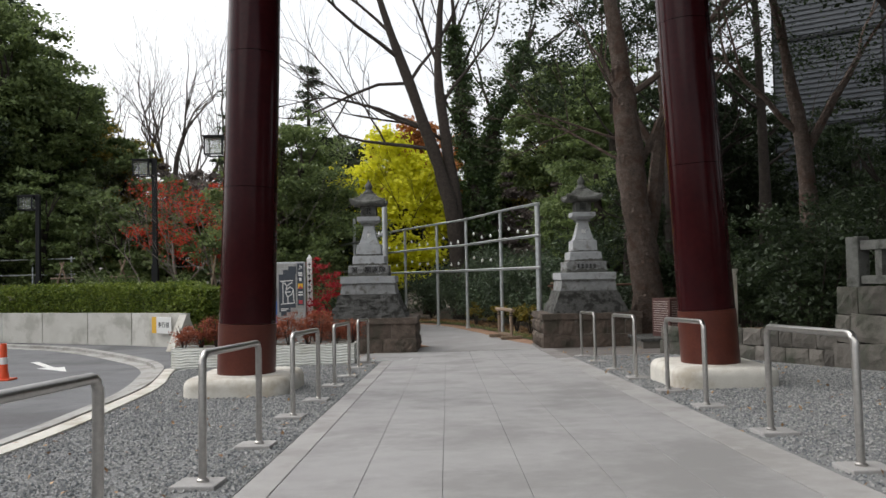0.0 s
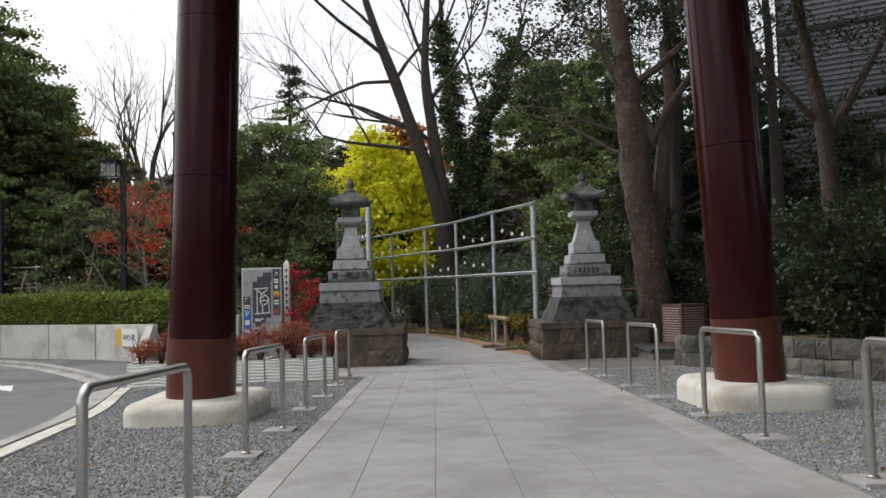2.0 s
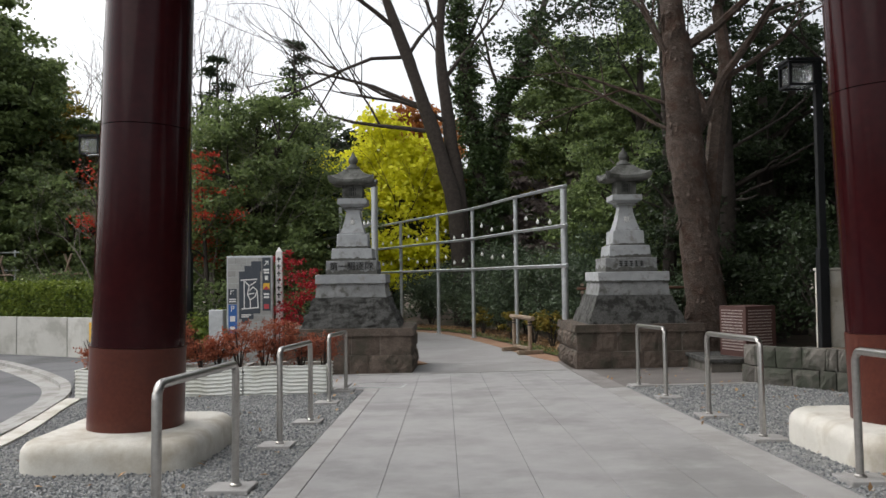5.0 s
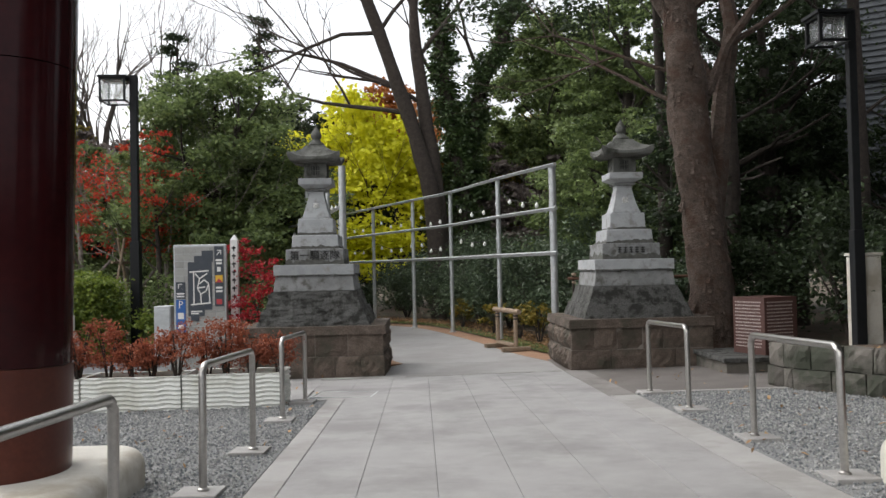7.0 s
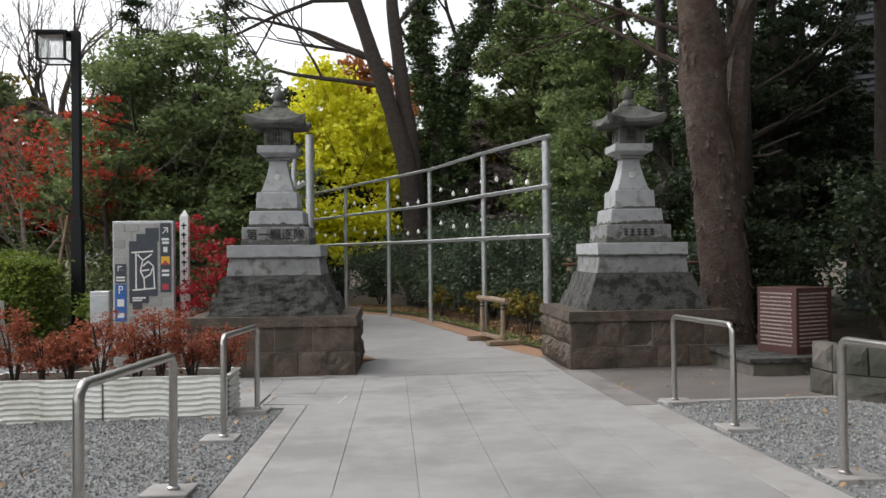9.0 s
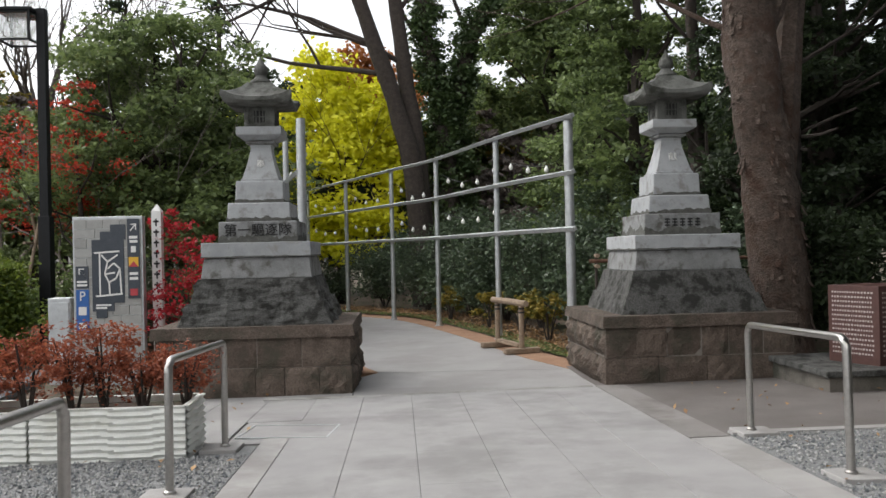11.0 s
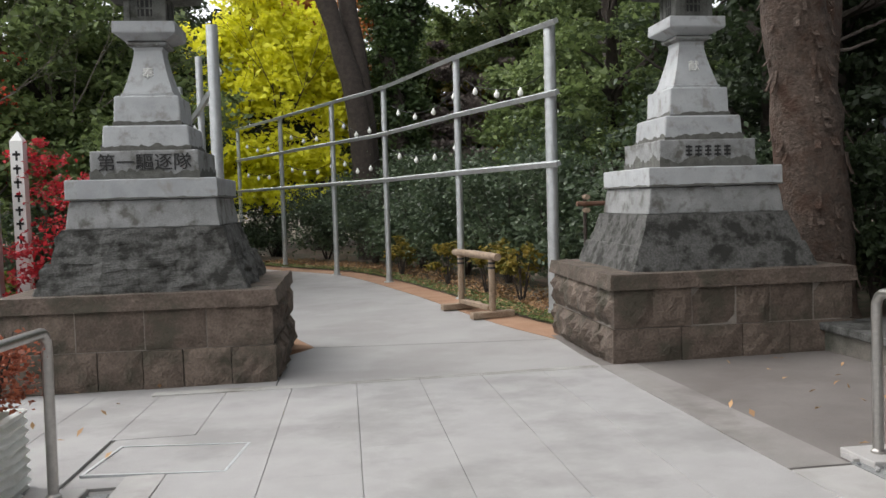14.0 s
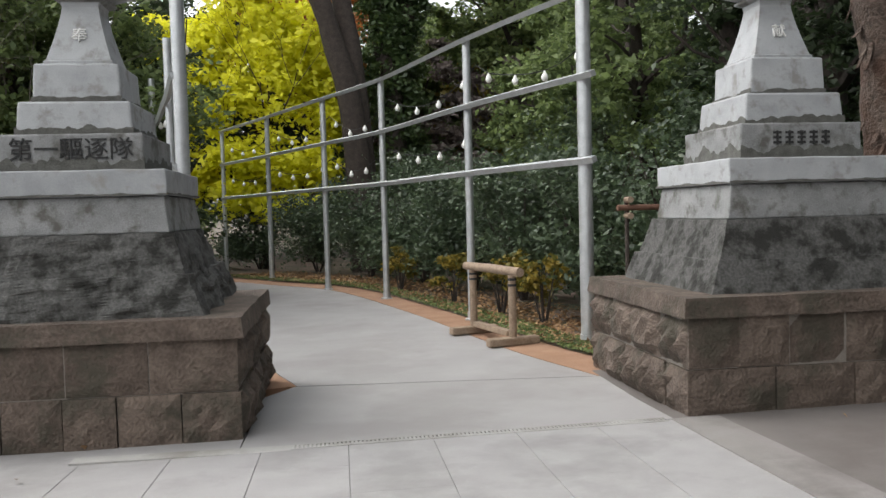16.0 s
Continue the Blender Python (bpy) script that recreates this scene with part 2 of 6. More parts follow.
def add_box(bm, x0, x1, y0, y1, z0, z1, bevel=0.0):
    vs = [bm.verts.new((x, y, z)) for x in (x0, x1) for y in (y0, y1) for z in (z0, z1)]
    fs = [bm.faces.new([vs[k] for k in q]) for q in ((0, 1, 3, 2), (4, 6, 7, 5), (0, 4, 5, 1), (2, 3, 7, 6), (0, 2, 6, 4), (1, 5, 7, 3))]
    if bevel:
        es = {e for f in fs for e in f.edges}
        bmesh.ops.bevel(bm, geom=list(es), offset=bevel, segments=2, affect='EDGES', profile=0.5)
    return bm


def box(x0, x1, y0, y1, z0, z1, bevel=0.0):
    return add_box(bmesh.new(), x0, x1, y0, y1, z0, z1, bevel)


def frustum(w0, d0, z0, w1, d1, z1, bevel=0.0, bm=None):
    bm = bm or bmesh.new()
    lo = [bm.verts.new((sx * w0, sy * d0, z0)) for sx, sy in ((-1, -1), (1, -1), (1, 1), (-1, 1))]
    hi = [bm.verts.new((sx * w1, sy * d1, z1)) for sx, sy in ((-1, -1), (1, -1), (1, 1), (-1, 1))]
    fs = [bm.faces.new(lo[::-1]), bm.faces.new(hi)] + [bm.faces.new((lo[k], lo[(k + 1) % 4], hi[(k + 1) % 4], hi[k])) for k in range(4)]
    if bevel:
        bmesh.ops.bevel(bm, geom=list({e for f in fs for e in f.edges}), offset=bevel, segments=2, affect='EDGES', profile=0.5)
    return bm


def lathe(profile, n=24, bm=None):
    """A turned body from (radius, height) pairs."""
    bm = bm or bmesh.new()
    rings = [[bm.verts.new((r * math.cos(2 * math.pi * k / n), r * math.sin(2 * math.pi * k / n), z)) for k in range(n)] for r, z in profile]
    for a, b in zip(rings, rings[1:]):
        for k in range(n):
            bm.faces.new((a[k], a[(k + 1) % n], b[(k + 1) % n], b[k]))
    bm.faces.new(rings[0][::-1]); bm.faces.new(rings[-1])
    return bm


def tube(bm, points, radii, n=8, caps=True):
    """A round tube along points."""
    pts = [Vector(p) for p in points]
    rings = []
    for k, p in enumerate(pts):
        way = (pts[min(k + 1, len(pts) - 1)] - pts[max(k - 1, 0)]).normalized()
        side = way.cross(Vector((0.31, 0.2, 0.93)) if abs(way.z) < 0.9 else Vector((1, 0.1, 0))).normalized()
        up = side.cross(way)
        r = radii[k] if hasattr(radii, "__len__") else radii
        rings.append([bm.verts.new(p + r * (math.cos(2 * math.pi * j / n) * side + math.sin(2 * math.pi * j / n) * up)) for j in range(n)])
    for a, b in zip(rings, rings[1:]):
        for j in range(n):
            bm.faces.new((a[j], a[(j + 1) % n], b[(j + 1) % n], b[j]))
    if caps:
        bm.faces.new(rings[0][::-1]); bm.faces.new(rings[-1])
    return bm


def sheet(name, outline, lift, thick, mat, kind="structure", label="", category="ground", parent=None):
    """A slab of ground with that outline, its top following the slope."""
    bm = bmesh.new()
    bm.faces.new([bm.verts.new((x, y, 0)) for x, y in outline])
    bmesh.ops.triangulate(bm, faces=bm.faces[:])
    for co, no in (((0, 16, 0), (0, 1, 0)), ((-10, 0, 0), (1, 0, 0)), ((12, 0, 0), (1, 0, 0))):
        bmesh.ops.bisect_plane(bm, geom=bm.verts[:] + bm.edges[:] + bm.faces[:], plane_co=co, plane_no=no)
    rim = [e for e in bm.edges if e.is_boundary]
    grown = bmesh.ops.extrude_edge_only(bm, edges=rim)
    low = {v for v in grown["geom"] if isinstance(v, bmesh.types.BMVert)}
    for v in bm.verts:
        v.co.z = gz(v.co.x, v.co.y) + lift - (thick if v in low else 0)
    ob = part(name, bm, mat, parent)
    return ob if parent else tagged(ob, label, category, "", kind)


def band(line, inner, outer, lift0, lift1, thick, bm=None):
    """A strip along a line, between two offsets to its left."""
    bm = bm or bmesh.new()
    pts = [Vector(p) for p in line]
    rows = []
    for k, p in enumerate(pts):
        way = (pts[min(k + 1, len(pts) - 1)] - pts[max(k - 1, 0)]).normalized()
        left = Vector((-way.y, way.x))
        a, b = p + left * inner, p + left * outer
        rows.append([bm.verts.new((q.x, q.y, gz(q.x, q.y) + z)) for q, z in ((a, lift0), (b, lift1), (b, lift1 - thick), (a, lift0 - thick))])
    for r, s in zip(rows, rows[1:]):
        for j in range(4):
            bm.faces.new((r[j], r[(j + 1) % 4], s[(j + 1) % 4], s[j]))
    bm.faces.new(rows[0]); bm.faces.new(rows[-1][::-1])
    return bm


def smooth_line(points, steps=6):
    """A rounded line through points."""
    p = [Vector(q) for q in points]
    p = [2 * p[0] - p[1]] + p + [2 * p[-1] - p[-2]]
    out = []
    for a, b, c, d in zip(p, p[1:], p[2:], p[3:]):
        for k in range(steps):
            t = k / steps
            out.append(0.5 * (2 * b + (c - a) * t + (2 * a - 5 * b + 4 * c - d) * t * t + (3 * b - a - 3 * c + d) * t ** 3))
    return out + [p[-2]]


def quad_mesh(name, verts, faces):
    me = bpy.data.meshes.new(name)
    me.from_pydata(verts, [], faces)
    return me


def leaf_mesh(name, centres, size, rng, flat=0.0, slim=0.55):
    """Many small folded leaves at the centres given."""
    n = len(centres)
    d = rng.normal(size=(n, 3)); d[:, 2] *= 0.6
    d /= np.linalg.norm(d, axis=1)[:, None]
    u = rng.normal(size=(n, 3)) * (1 - flat) + np.array([0, 0, 1.0]) * (flat + 0.8)
    s = np.cross(d, u); s /= np.linalg.norm(s, axis=1)[:, None] + 1e-9
    up = np.cross(s, d)
    ln = size * rng.uniform(0.6, 1.3, n)[:, None]
    v = np.stack([centres - d * ln * 0.5, centres + s * ln * slim * 0.5 + up * ln * 0.1, centres + d * ln * 0.5, centres - s * ln * slim * 0.5 + up * ln * 0.1], 1).reshape(-1, 3)
    me = bpy.data.meshes.new(name)
    me.vertices.add(4 * n); me.loops.add(4 * n); me.polygons.add(n)
    me.vertices.foreach_set("co", v.ravel().astype(np.float32))
    me.loops.foreach_set("vertex_index", np.arange(4 * n, dtype=np.int32))
    me.polygons.foreach_set("loop_start", np.arange(0, 4 * n, 4, dtype=np.int32))
    me.update(calc_edges=True)
    return me


def clumps(rng, blobs, per_volume, leaves, spread, squash=0.6, shell=0.45):
    """Leaf centres in clumps within ellipsoids (x, y, z, rx, ry, rz)."""
    out = []
    for x, y, z, rx, ry, rz in blobs:
        k = max(4, int(per_volume * (rx * ry * rz) ** (2 / 3)))
        d = rng.normal(size=(k, 3)); d /= np.linalg.norm(d, axis=1)[:, None]
        c = np.array([x, y, z]) + d * np.array([rx, ry, rz]) * (rng.uniform(0, 1, k) ** shell)[:, None]
        m = int(leaves)
        out.append((c[:, None, :] + rng.normal(size=(k, m, 3)) * np.array([1, 1, squash]) * (spread * rng.uniform(0.5, 1.3, k))[:, None, None]).reshape(-1, 3))
    return np.concatenate(out)


def grow(bm, rng, p, way, length, r, depth, spread=0.55, lift=0.15, kids=3, tips=None, n=6):
    """A limb that forks again and again."""
    pts, radii, q, w = [p], [r], p.copy(), way.normalized()
    steps = 4 if depth > 1 else 3
    for k in range(steps):
        w = (w + Vector(rng.normal(size=3)) * 0.12 + Vector((0, 0, lift * 0.3))).normalized()
        q = q + w * (length / steps)
        pts.append(q.copy()); radii.append(r * (1 - 0.5 * (k + 1) / steps))
    tube(bm, pts, radii, n, False)
    if depth == 0:
        if tips is not None:
            tips.append(q)
        return
    for k in range(kids):
        j = rng.integers(2, steps + 1) if k else steps
        side = Vector(rng.normal(size=3)); side -= side.dot(w) * w
        nw = (w + side.normalized() * float(spread * rng.uniform(0.6, 1.4)) + Vector((0, 0, lift))).normalized()
        grow(bm, rng, pts[j], nw, float(length * rng.uniform(0.6, 0.82)), radii[j] * 0.72, depth - 1, spread, lift, kids, tips, max(4, n - 1))


def writing(body, size, mat, parent, matrix, name="lettering", depth=0.004):
    """Words as a thin mesh, centred."""
    c = bpy.data.curves.new(name, 'FONT')
    c.body, c.size, c.align_x, c.align_y, c.extrude = body, size, 'CENTER', 'CENTER', depth
    tmp = bpy.data.objects.new(name, c)
    scene.collection.objects.link(tmp)
    bpy.context.view_layer.update()
    me = bpy.data.meshes.new_from_object(tmp.evaluated_get(bpy.context.evaluated_depsgraph_get()))
    me.materials.clear()
    bpy.data.objects.remove(tmp); bpy.data.curves.remove(c)
    return link_mesh(name, me, mat, parent, "", matrix)


UP = pose(0, 0, 0, 90)
PITCH, ROLL = math.degrees(math.atan(-0.03)), math.degrees(math.atan(-0.012))

# ---- ground ----
rng = np.random.default_rng(7)
xs = [-400, -150, -60, -25, -10, 0, 12, 25, 60, 150, 400]
ys = [-400, -150, -60, -25, -10, 0, 8, 16, 30, 60, 150, 400]
me = quad_mesh("ground", [(x, y, gz(x, y) - 0.14) for x in xs for y in ys],
               [(i * 12 + j, i * 12 + 12 + j, i * 12 + 13 + j, i * 12 + 1 + j) for i in range(10) for j in range(11)])
tagged(link_mesh("ground", me, SOIL), "bare dark woodland soil under the trees", "ground", "", "structure")

KERBLINE = smooth_line([(-4.2, -14), (-4.25, -6), (-4.35, -1), (-4.45, 2), (-4.8, 5), (-5.2, 7.6), (-5.95, 10.5), (-6.75, 12.9), (-8.2, 15.75), (-10.45, 18.75), (-12.5, 20.85), (-14.4, 22.15), (-16.4, 23.3), (-24, 27.5), (-40, 35)])
road_line = [(p.x, p.y) for p in KERBLINE]
sheet("road", road_line + [(-60, 40), (-60, -14)], -0.07, 0.06, ASPHALT, label="curved dark grey asphalt turning road", category="road")
tagged(part("gutter", band(KERBLINE, 0.02, 0.34, -0.05, -0.062, 0.05), KERB), "pale concrete gutter strip along the road", "gutter", "", "structure")
tagged(part("kerb", band(KERBLINE, -0.16, 0.02, 0.05, 0.03, 0.2), KERB), "raised concrete kerb curving round the road", "kerb", "", "structure")
EDGE = smooth_line([(-4.02, -14), (-4.07, -6), (-4.17, -1), (-4.27, 2), (-4.61, 5), (-5.01, 7.6), (-5.74, 10.3), (-6.1, 11.7)])
tagged(part("edging", band(EDGE, -0.22, 0.0, 0.03, 0.034, 0.15), CONCRETE), "pale flush concrete edging beside the gravel", "edging", "", "structure")
sheet("sidewalk", [(-5.9, 11.0), (-6.57, 12.95), (-8.03, 15.85), (-10.3, 18.9), (-12.4, 21.0), (-14.3, 22.3), (-16.3, 23.45), (-24, 27.7), (-24, 29), (-14, 24.4), (-8.3, 20.4), (-6.2, 19.5), (-5.6, 15.8), (-3.2, 15.6), (-1.9, 12.3), (-5.9, 11.95)], -0.01, 0.1, ASPHALT, label="dark asphalt footway beside the road", category="pavement")
# white arrow on the road
bm = bmesh.new()
a0, a1 = Vector((-11.6, 16.9)), Vector((-9.0, 13.2))
w = (a1 - a0).normalized(); sd = Vector((-w.y, w.x))
for quad in ((a0 - sd * 0.1, a0 + (a1 - a0) * 0.6 - sd * 0.1, a0 + (a1 - a0) * 0.6 + sd * 0.1, a0 + sd * 0.1), (a0 + (a1 - a0) * 0.55 - sd * 0.34, a1, a0 + (a1 - a0) * 0.55 + sd * 0.34)):
    hi = [bm.verts.new((q.x, q.y, gz(q.x, q.y) - 0.062)) for q in quad]
    bm.faces.new(hi)
tagged(part("road_marking", bm, WHITEPAINT), "white painted arrow on the asphalt road", "road marking", "", "structure")
# gravel on both sides
GL = [(-1.33, -14), (-1.33, 12.12)] + [(-1.85, 12.15), (-1.85, 11.72), (-5.5, 11.72)] + [(p.x + 0.1, p.y) for p in EDGE[::-1]]
sheet("gravel_bed", GL, 0.0, 0.1, GRAVEL, label="grey gravel bed beside the paved walk", category="gravel")
GR = [(2.98, -14), (9.5, -14), (8.2, 2), (7.1, 6.4), (5.75, 10.2), (5.1, 11.62), (2.98, 11.62)]
sheet("gravel_bed", GR, 0.0, 0.1, GRAVEL, label="grey gravel bed beside the low stone wall", category="gravel")


def pebbles(name, n, inside, x0, x1, y0, y1, label):
    """Loose stones as one mesh of many small irregular lumps."""
    out, faces = [], []
    base = np.array([(1, 0, 0), (-0.5, 0.87, 0), (-0.5, -0.87, 0), (0.1, 0.1, 0.75), (0, 0, -0.5)])
    tri = ((0, 1, 3), (1, 2, 3), (2, 0, 3), (1, 0, 4), (2, 1, 4), (0, 2, 4))
    k = 0
    while k < n:
        x, y = rng.uniform(x0, x1), rng.uniform(y0, y1)
        if not inside(x, y):
            continue
        a, s = rng.uniform(0, 6.28), rng.uniform(0.009, 0.021)
        c, d = math.cos(a), math.sin(a)
        v = base * rng.uniform(0.7, 1.3, (5, 3)) * s
        v = np.stack([v[:, 0] * c - v[:, 1] * d + x, v[:, 0] * d + v[:, 1] * c + y, v[:, 2] + gz(x, y) + 0.004 + rng.uniform(0, 0.006)], 1)
        out.append(v); faces += [(5 * k + p, 5 * k + q, 5 * k + r) for p, q, r in tri]
        k += 1
    me = quad_mesh(name, np.concatenate(out).tolist(), faces)
    tagged(link_mesh(name, me, PEBBLE), label, "gravel", "", "stuff")


def edge_x(y):
    for p, q in zip(EDGE, EDGE[1:]):
        if p.y <= y <= q.y:
            return p.x + (q.x - p.x) * (y - p.y) / (q.y - p.y)
    return -5


pebbles("gravel", 42000, lambda x, y: x > edge_x(y) + 0.12, -5.6, -1.34, -5.5, 11.7, "loose grey crushed stones lying between kerb and walk")
pebbles("gravel", 34000, lambda x, y: x < 8.2 - (y - 2) * 0.3, 2.99, 7.6, -3, 11.6, "loose grey crushed stones lying beside the stone wall")

# paved walk: joints below, slabs above
sheet("walk_bed", [(-1.33, -14), (2.98, -14), (2.98, 15.2), (-3.6, 15.5), (-3.6, 12.2), (-1.33, 12.16)], -0.02, 0.1, JOINT, label="dark mortar bed under the paving slabs", category="pavement")
sheet("side_paving", [(2.625, 11.6), (2.98, 11.6), (2.98, 11.74), (5.6, 11.6), (6.2, 13.0), (6.3, 17.4), (2.62, 17.3), (2.62, 15.22)], -0.002, 0.1, SIDEPAVE, label="worn brownish side paving in front of the lantern, darkened for tree shade", category="pavement")
tagged(part("edging", band([(3.0, 11.68), (5.5, 11.6)], -0.07, 0.06, 0.02, 0.02, 0.1), BORDER), "narrow stone edging between gravel and paving", "edging", "", "structure")
sheet("path", [(-0.62, 15.22), (2.62, 15.22), (2.62, 17.02), (-0.35, 17.42), (-0.62, 17.0)], -0.006, 0.1, PATHGREY, label="smooth grey paving between the two lanterns", category="path")
sheet("path", [(-3.6, 15.21), (-0.63, 15.21), (-0.63, 15.75), (-3.6, 15.75)], -0.004, 0.1, PATHGREY, label="grey paving strip at the foot of the lantern", category="path")
RIGHT = smooth_line([(2.6, 17.05), (2.05, 18.95), (1.25, 22.9), (0.0, 27.5), (-1.6, 30.0), (-4.2, 33.5), (-9, 38)])
LEFT = smooth_line([(-0.33, 17.45), (-0.72, 18.85), (-1.25, 22.6), (-1.95, 26.5), (-3.6, 29.0), (-6.3, 32.0), (-11, 36)])
sheet("path", [(p.x, p.y) for p in RIGHT] + [(p.x, p.y) for p in LEFT[::-1]], -0.008, 0.1, PATHGREY, label="grey concrete path bending away under the trees", category="path")
tagged(part("path_edge", band(RIGHT, -0.55, -0.01, 0.0, -0.006, 0.1), PATHBROWN), "sandy orange-brown strip along the path", "path edge", "", "structure")
tagged(part("path_edge", band(LEFT, 0.01, 0.4, -0.006, 0.0, 0.1), PATHBROWN), "sandy orange-brown strip along the path", "path edge", "", "structure")
tagged(part("planting_strip", band(RIGHT, -2.6, -0.56, 0.06, 0.0, 0.15), SOIL), "leaf-strewn soil strip behind the path edge", "soil", "", "structure")

# ---- concrete wall with hedge ----
WALL = [(-8.3, 20.1), (-10.65, 21.75), (-12.6, 22.75), (-14.7, 23.75), (-16.7, 24.7), (-18.8, 25.7), (-20.9, 26.7), (-23, 27.7), (-25.2, 28.7)]
wall = thing("wall_north", Matrix(), "pale grey concrete retaining wall of joined panels", "wall", "", "structure")
for p, q in zip(WALL, WALL[1:]):
    a, b = Vector(p), Vector(q)
    w = (b - a).normalized(); nrm = Vector((-w.y, w.x)) * -1
    a2, b2 = a + w * 0.02, b - w * 0.02
    bm = bmesh.new()
    lo, hi = [], []
    for v in (a2, b2):
        for off in (0, 0.22):
            o = v + nrm * off
            lo.append(bm.verts.new((o.x, o.y, gz(o.x, o.y) - 0.1))); hi.append(bm.verts.new((o.x, o.y, gz(o.x, o.y) + 1.1)))
    order = (0, 2, 3, 1)
    bm.faces.new([lo[k] for k in order]); bm.faces.new([hi[k] for k in order])
    for k in range(4):
        i, j = order[k], order[(k + 1) % 4]
        bm.faces.new((lo[i], lo[j], hi[j], hi[i]))
    part("wall_panel", bm, WALLC, wall)
bm = frustum(0.13, 0.75, 0, 0.13, 0.05, 1.1)
part("end_panel", bm, CONCRETE, wall, "white sloping end block", pose(-8.12, 19.45, gz(-8, 20) - 0.02, 0, 0, -18))
sign = thing("notice_board", pose(-9.35, 20.62, gz(-9, 21) + 0.72, 0, 0, -35), "white and yellow notice board on the concrete wall", "sign")
part("board", box(-0.05, 0.72, -0.03, 0.0, -0.27, 0.27, 0.006), WHITE, sign)
part("warning_panel", box(-0.3, -0.055, -0.03, 0.0, -0.27, 0.27, 0.006), YELLOW, sign, "yellow warning panel")
writing("歩行者", 0.2, INK, sign, pose(0.33, -0.034, 0) @ UP)

# ---- gate pillars ----
def gate_pillar(x, y, lean, group, k, padw):
    p = thing("gate_pillar", pose(x, y, gz(x, y)), "tall dark red lacquered round gate pillar on a concrete pad", "gate pillar", group)
    pad = box(-padw, padw, -0.95, 0.95, -0.05, 0.3)
    vert = [e for e in pad.edges if abs(e.verts[0].co.z - e.verts[1].co.z) > 0.1]
    bmesh.ops.bevel(pad, geom=vert, offset=0.34, segments=7, affect='EDGES', profile=0.5)
    hi = [e for e in pad.edges if min(v.co.z for v in e.verts) > 0.29]
    bmesh.ops.bevel(pad, geom=hi, offset=0.13, segments=5, affect='EDGES', profile=0.5)
    part("pad", pad, CONCRETE, p, "rounded pale concrete pad", smooth=True)
    tilt = pose(0, 0, 0.28, 0, lean, 0)
    part("foot_sleeve", lathe([(0.457 * k, 0), (0.455 * k, 0.4), (0.453 * k, 0.8)], 48), LACQLOW, p, "worn lighter red-brown lower sleeve", tilt, True)
    z = 0.8
    for z1 in (2.95, 5.1, 7.2, 9.3):
        r0, r1 = (0.447 - 0.0065 * z) * k, (0.447 - 0.0065 * z1) * k
        part("shaft", lathe([(r0, z + 0.004), (r0, z + 0.05), (r1, z1 - 0.004)], 48), LACQUER, p, "", tilt, True)
        z = z1
    return p


gate_pillar(-3.0, 6.36, 2.0, "gate pillars", 1.0, 0.8)
gate_pillar(4.1, 5.5, -2.8, "gate pillars", 0.93, 0.74)

# ---- steel rails ----
def rail():
    r = thing("guard_rail", Matrix(), "brushed stainless steel hoop rail beside the paved walk", "guard rail", "guard rails along the walk")
    half, h, c = 0.84, 0.985, 0.09
    arc = [(0, -half, 0.03), (0, -half, h - c)] + [(0, -half + c - c * math.cos(a), h - c + c * math.sin(a)) for a in (0.4, 0.8, 1.2)] + [(0, -half + c, h), (0, half - c, h)]
    arc += [(0, half - c + c * math.sin(a), h - c + c * math.cos(a)) for a in (0.4, 0.8, 1.2)] + [(0, half, h - c), (0, half, 0.03)]
    part("hoop", tube(bmesh.new(), arc, 0.03, 14), STEEL, r, smooth=True)
    for s in (-1, 1):
        part("footing", box(-0.14, 0.2, s * half - 0.17, s * half + 0.17, -0.05, 0.035, 0.01), BORDER, r, "flat concrete footing")
        part("collar", lathe([(0.045, 0.035), (0.045, 0.05), (0.032, 0.06)], 14), STEEL, r, "", pose(0, s * half, 0))
    return r


first = rail()
spots = [(-1.6, 12.0 - 0.84 - 3.66 * k, 180) for k in range(5)] + [(3.18, 11.64 - 0.84 - 3.6 * k, 0) for k in range(4)]
for k, (x, y, turn) in enumerate(spots):
    m = pose(x - (0.022 if turn else 0), y, gz(x, y)) @ pose(0, 0, 0, -1.7, 0, 0) @ pose(0, 0, 0, 0, 0, turn - 1.5 if turn else 0)
    if k == 0:
        first.matrix_basis = m
    else:
        copy_thing(first, m)

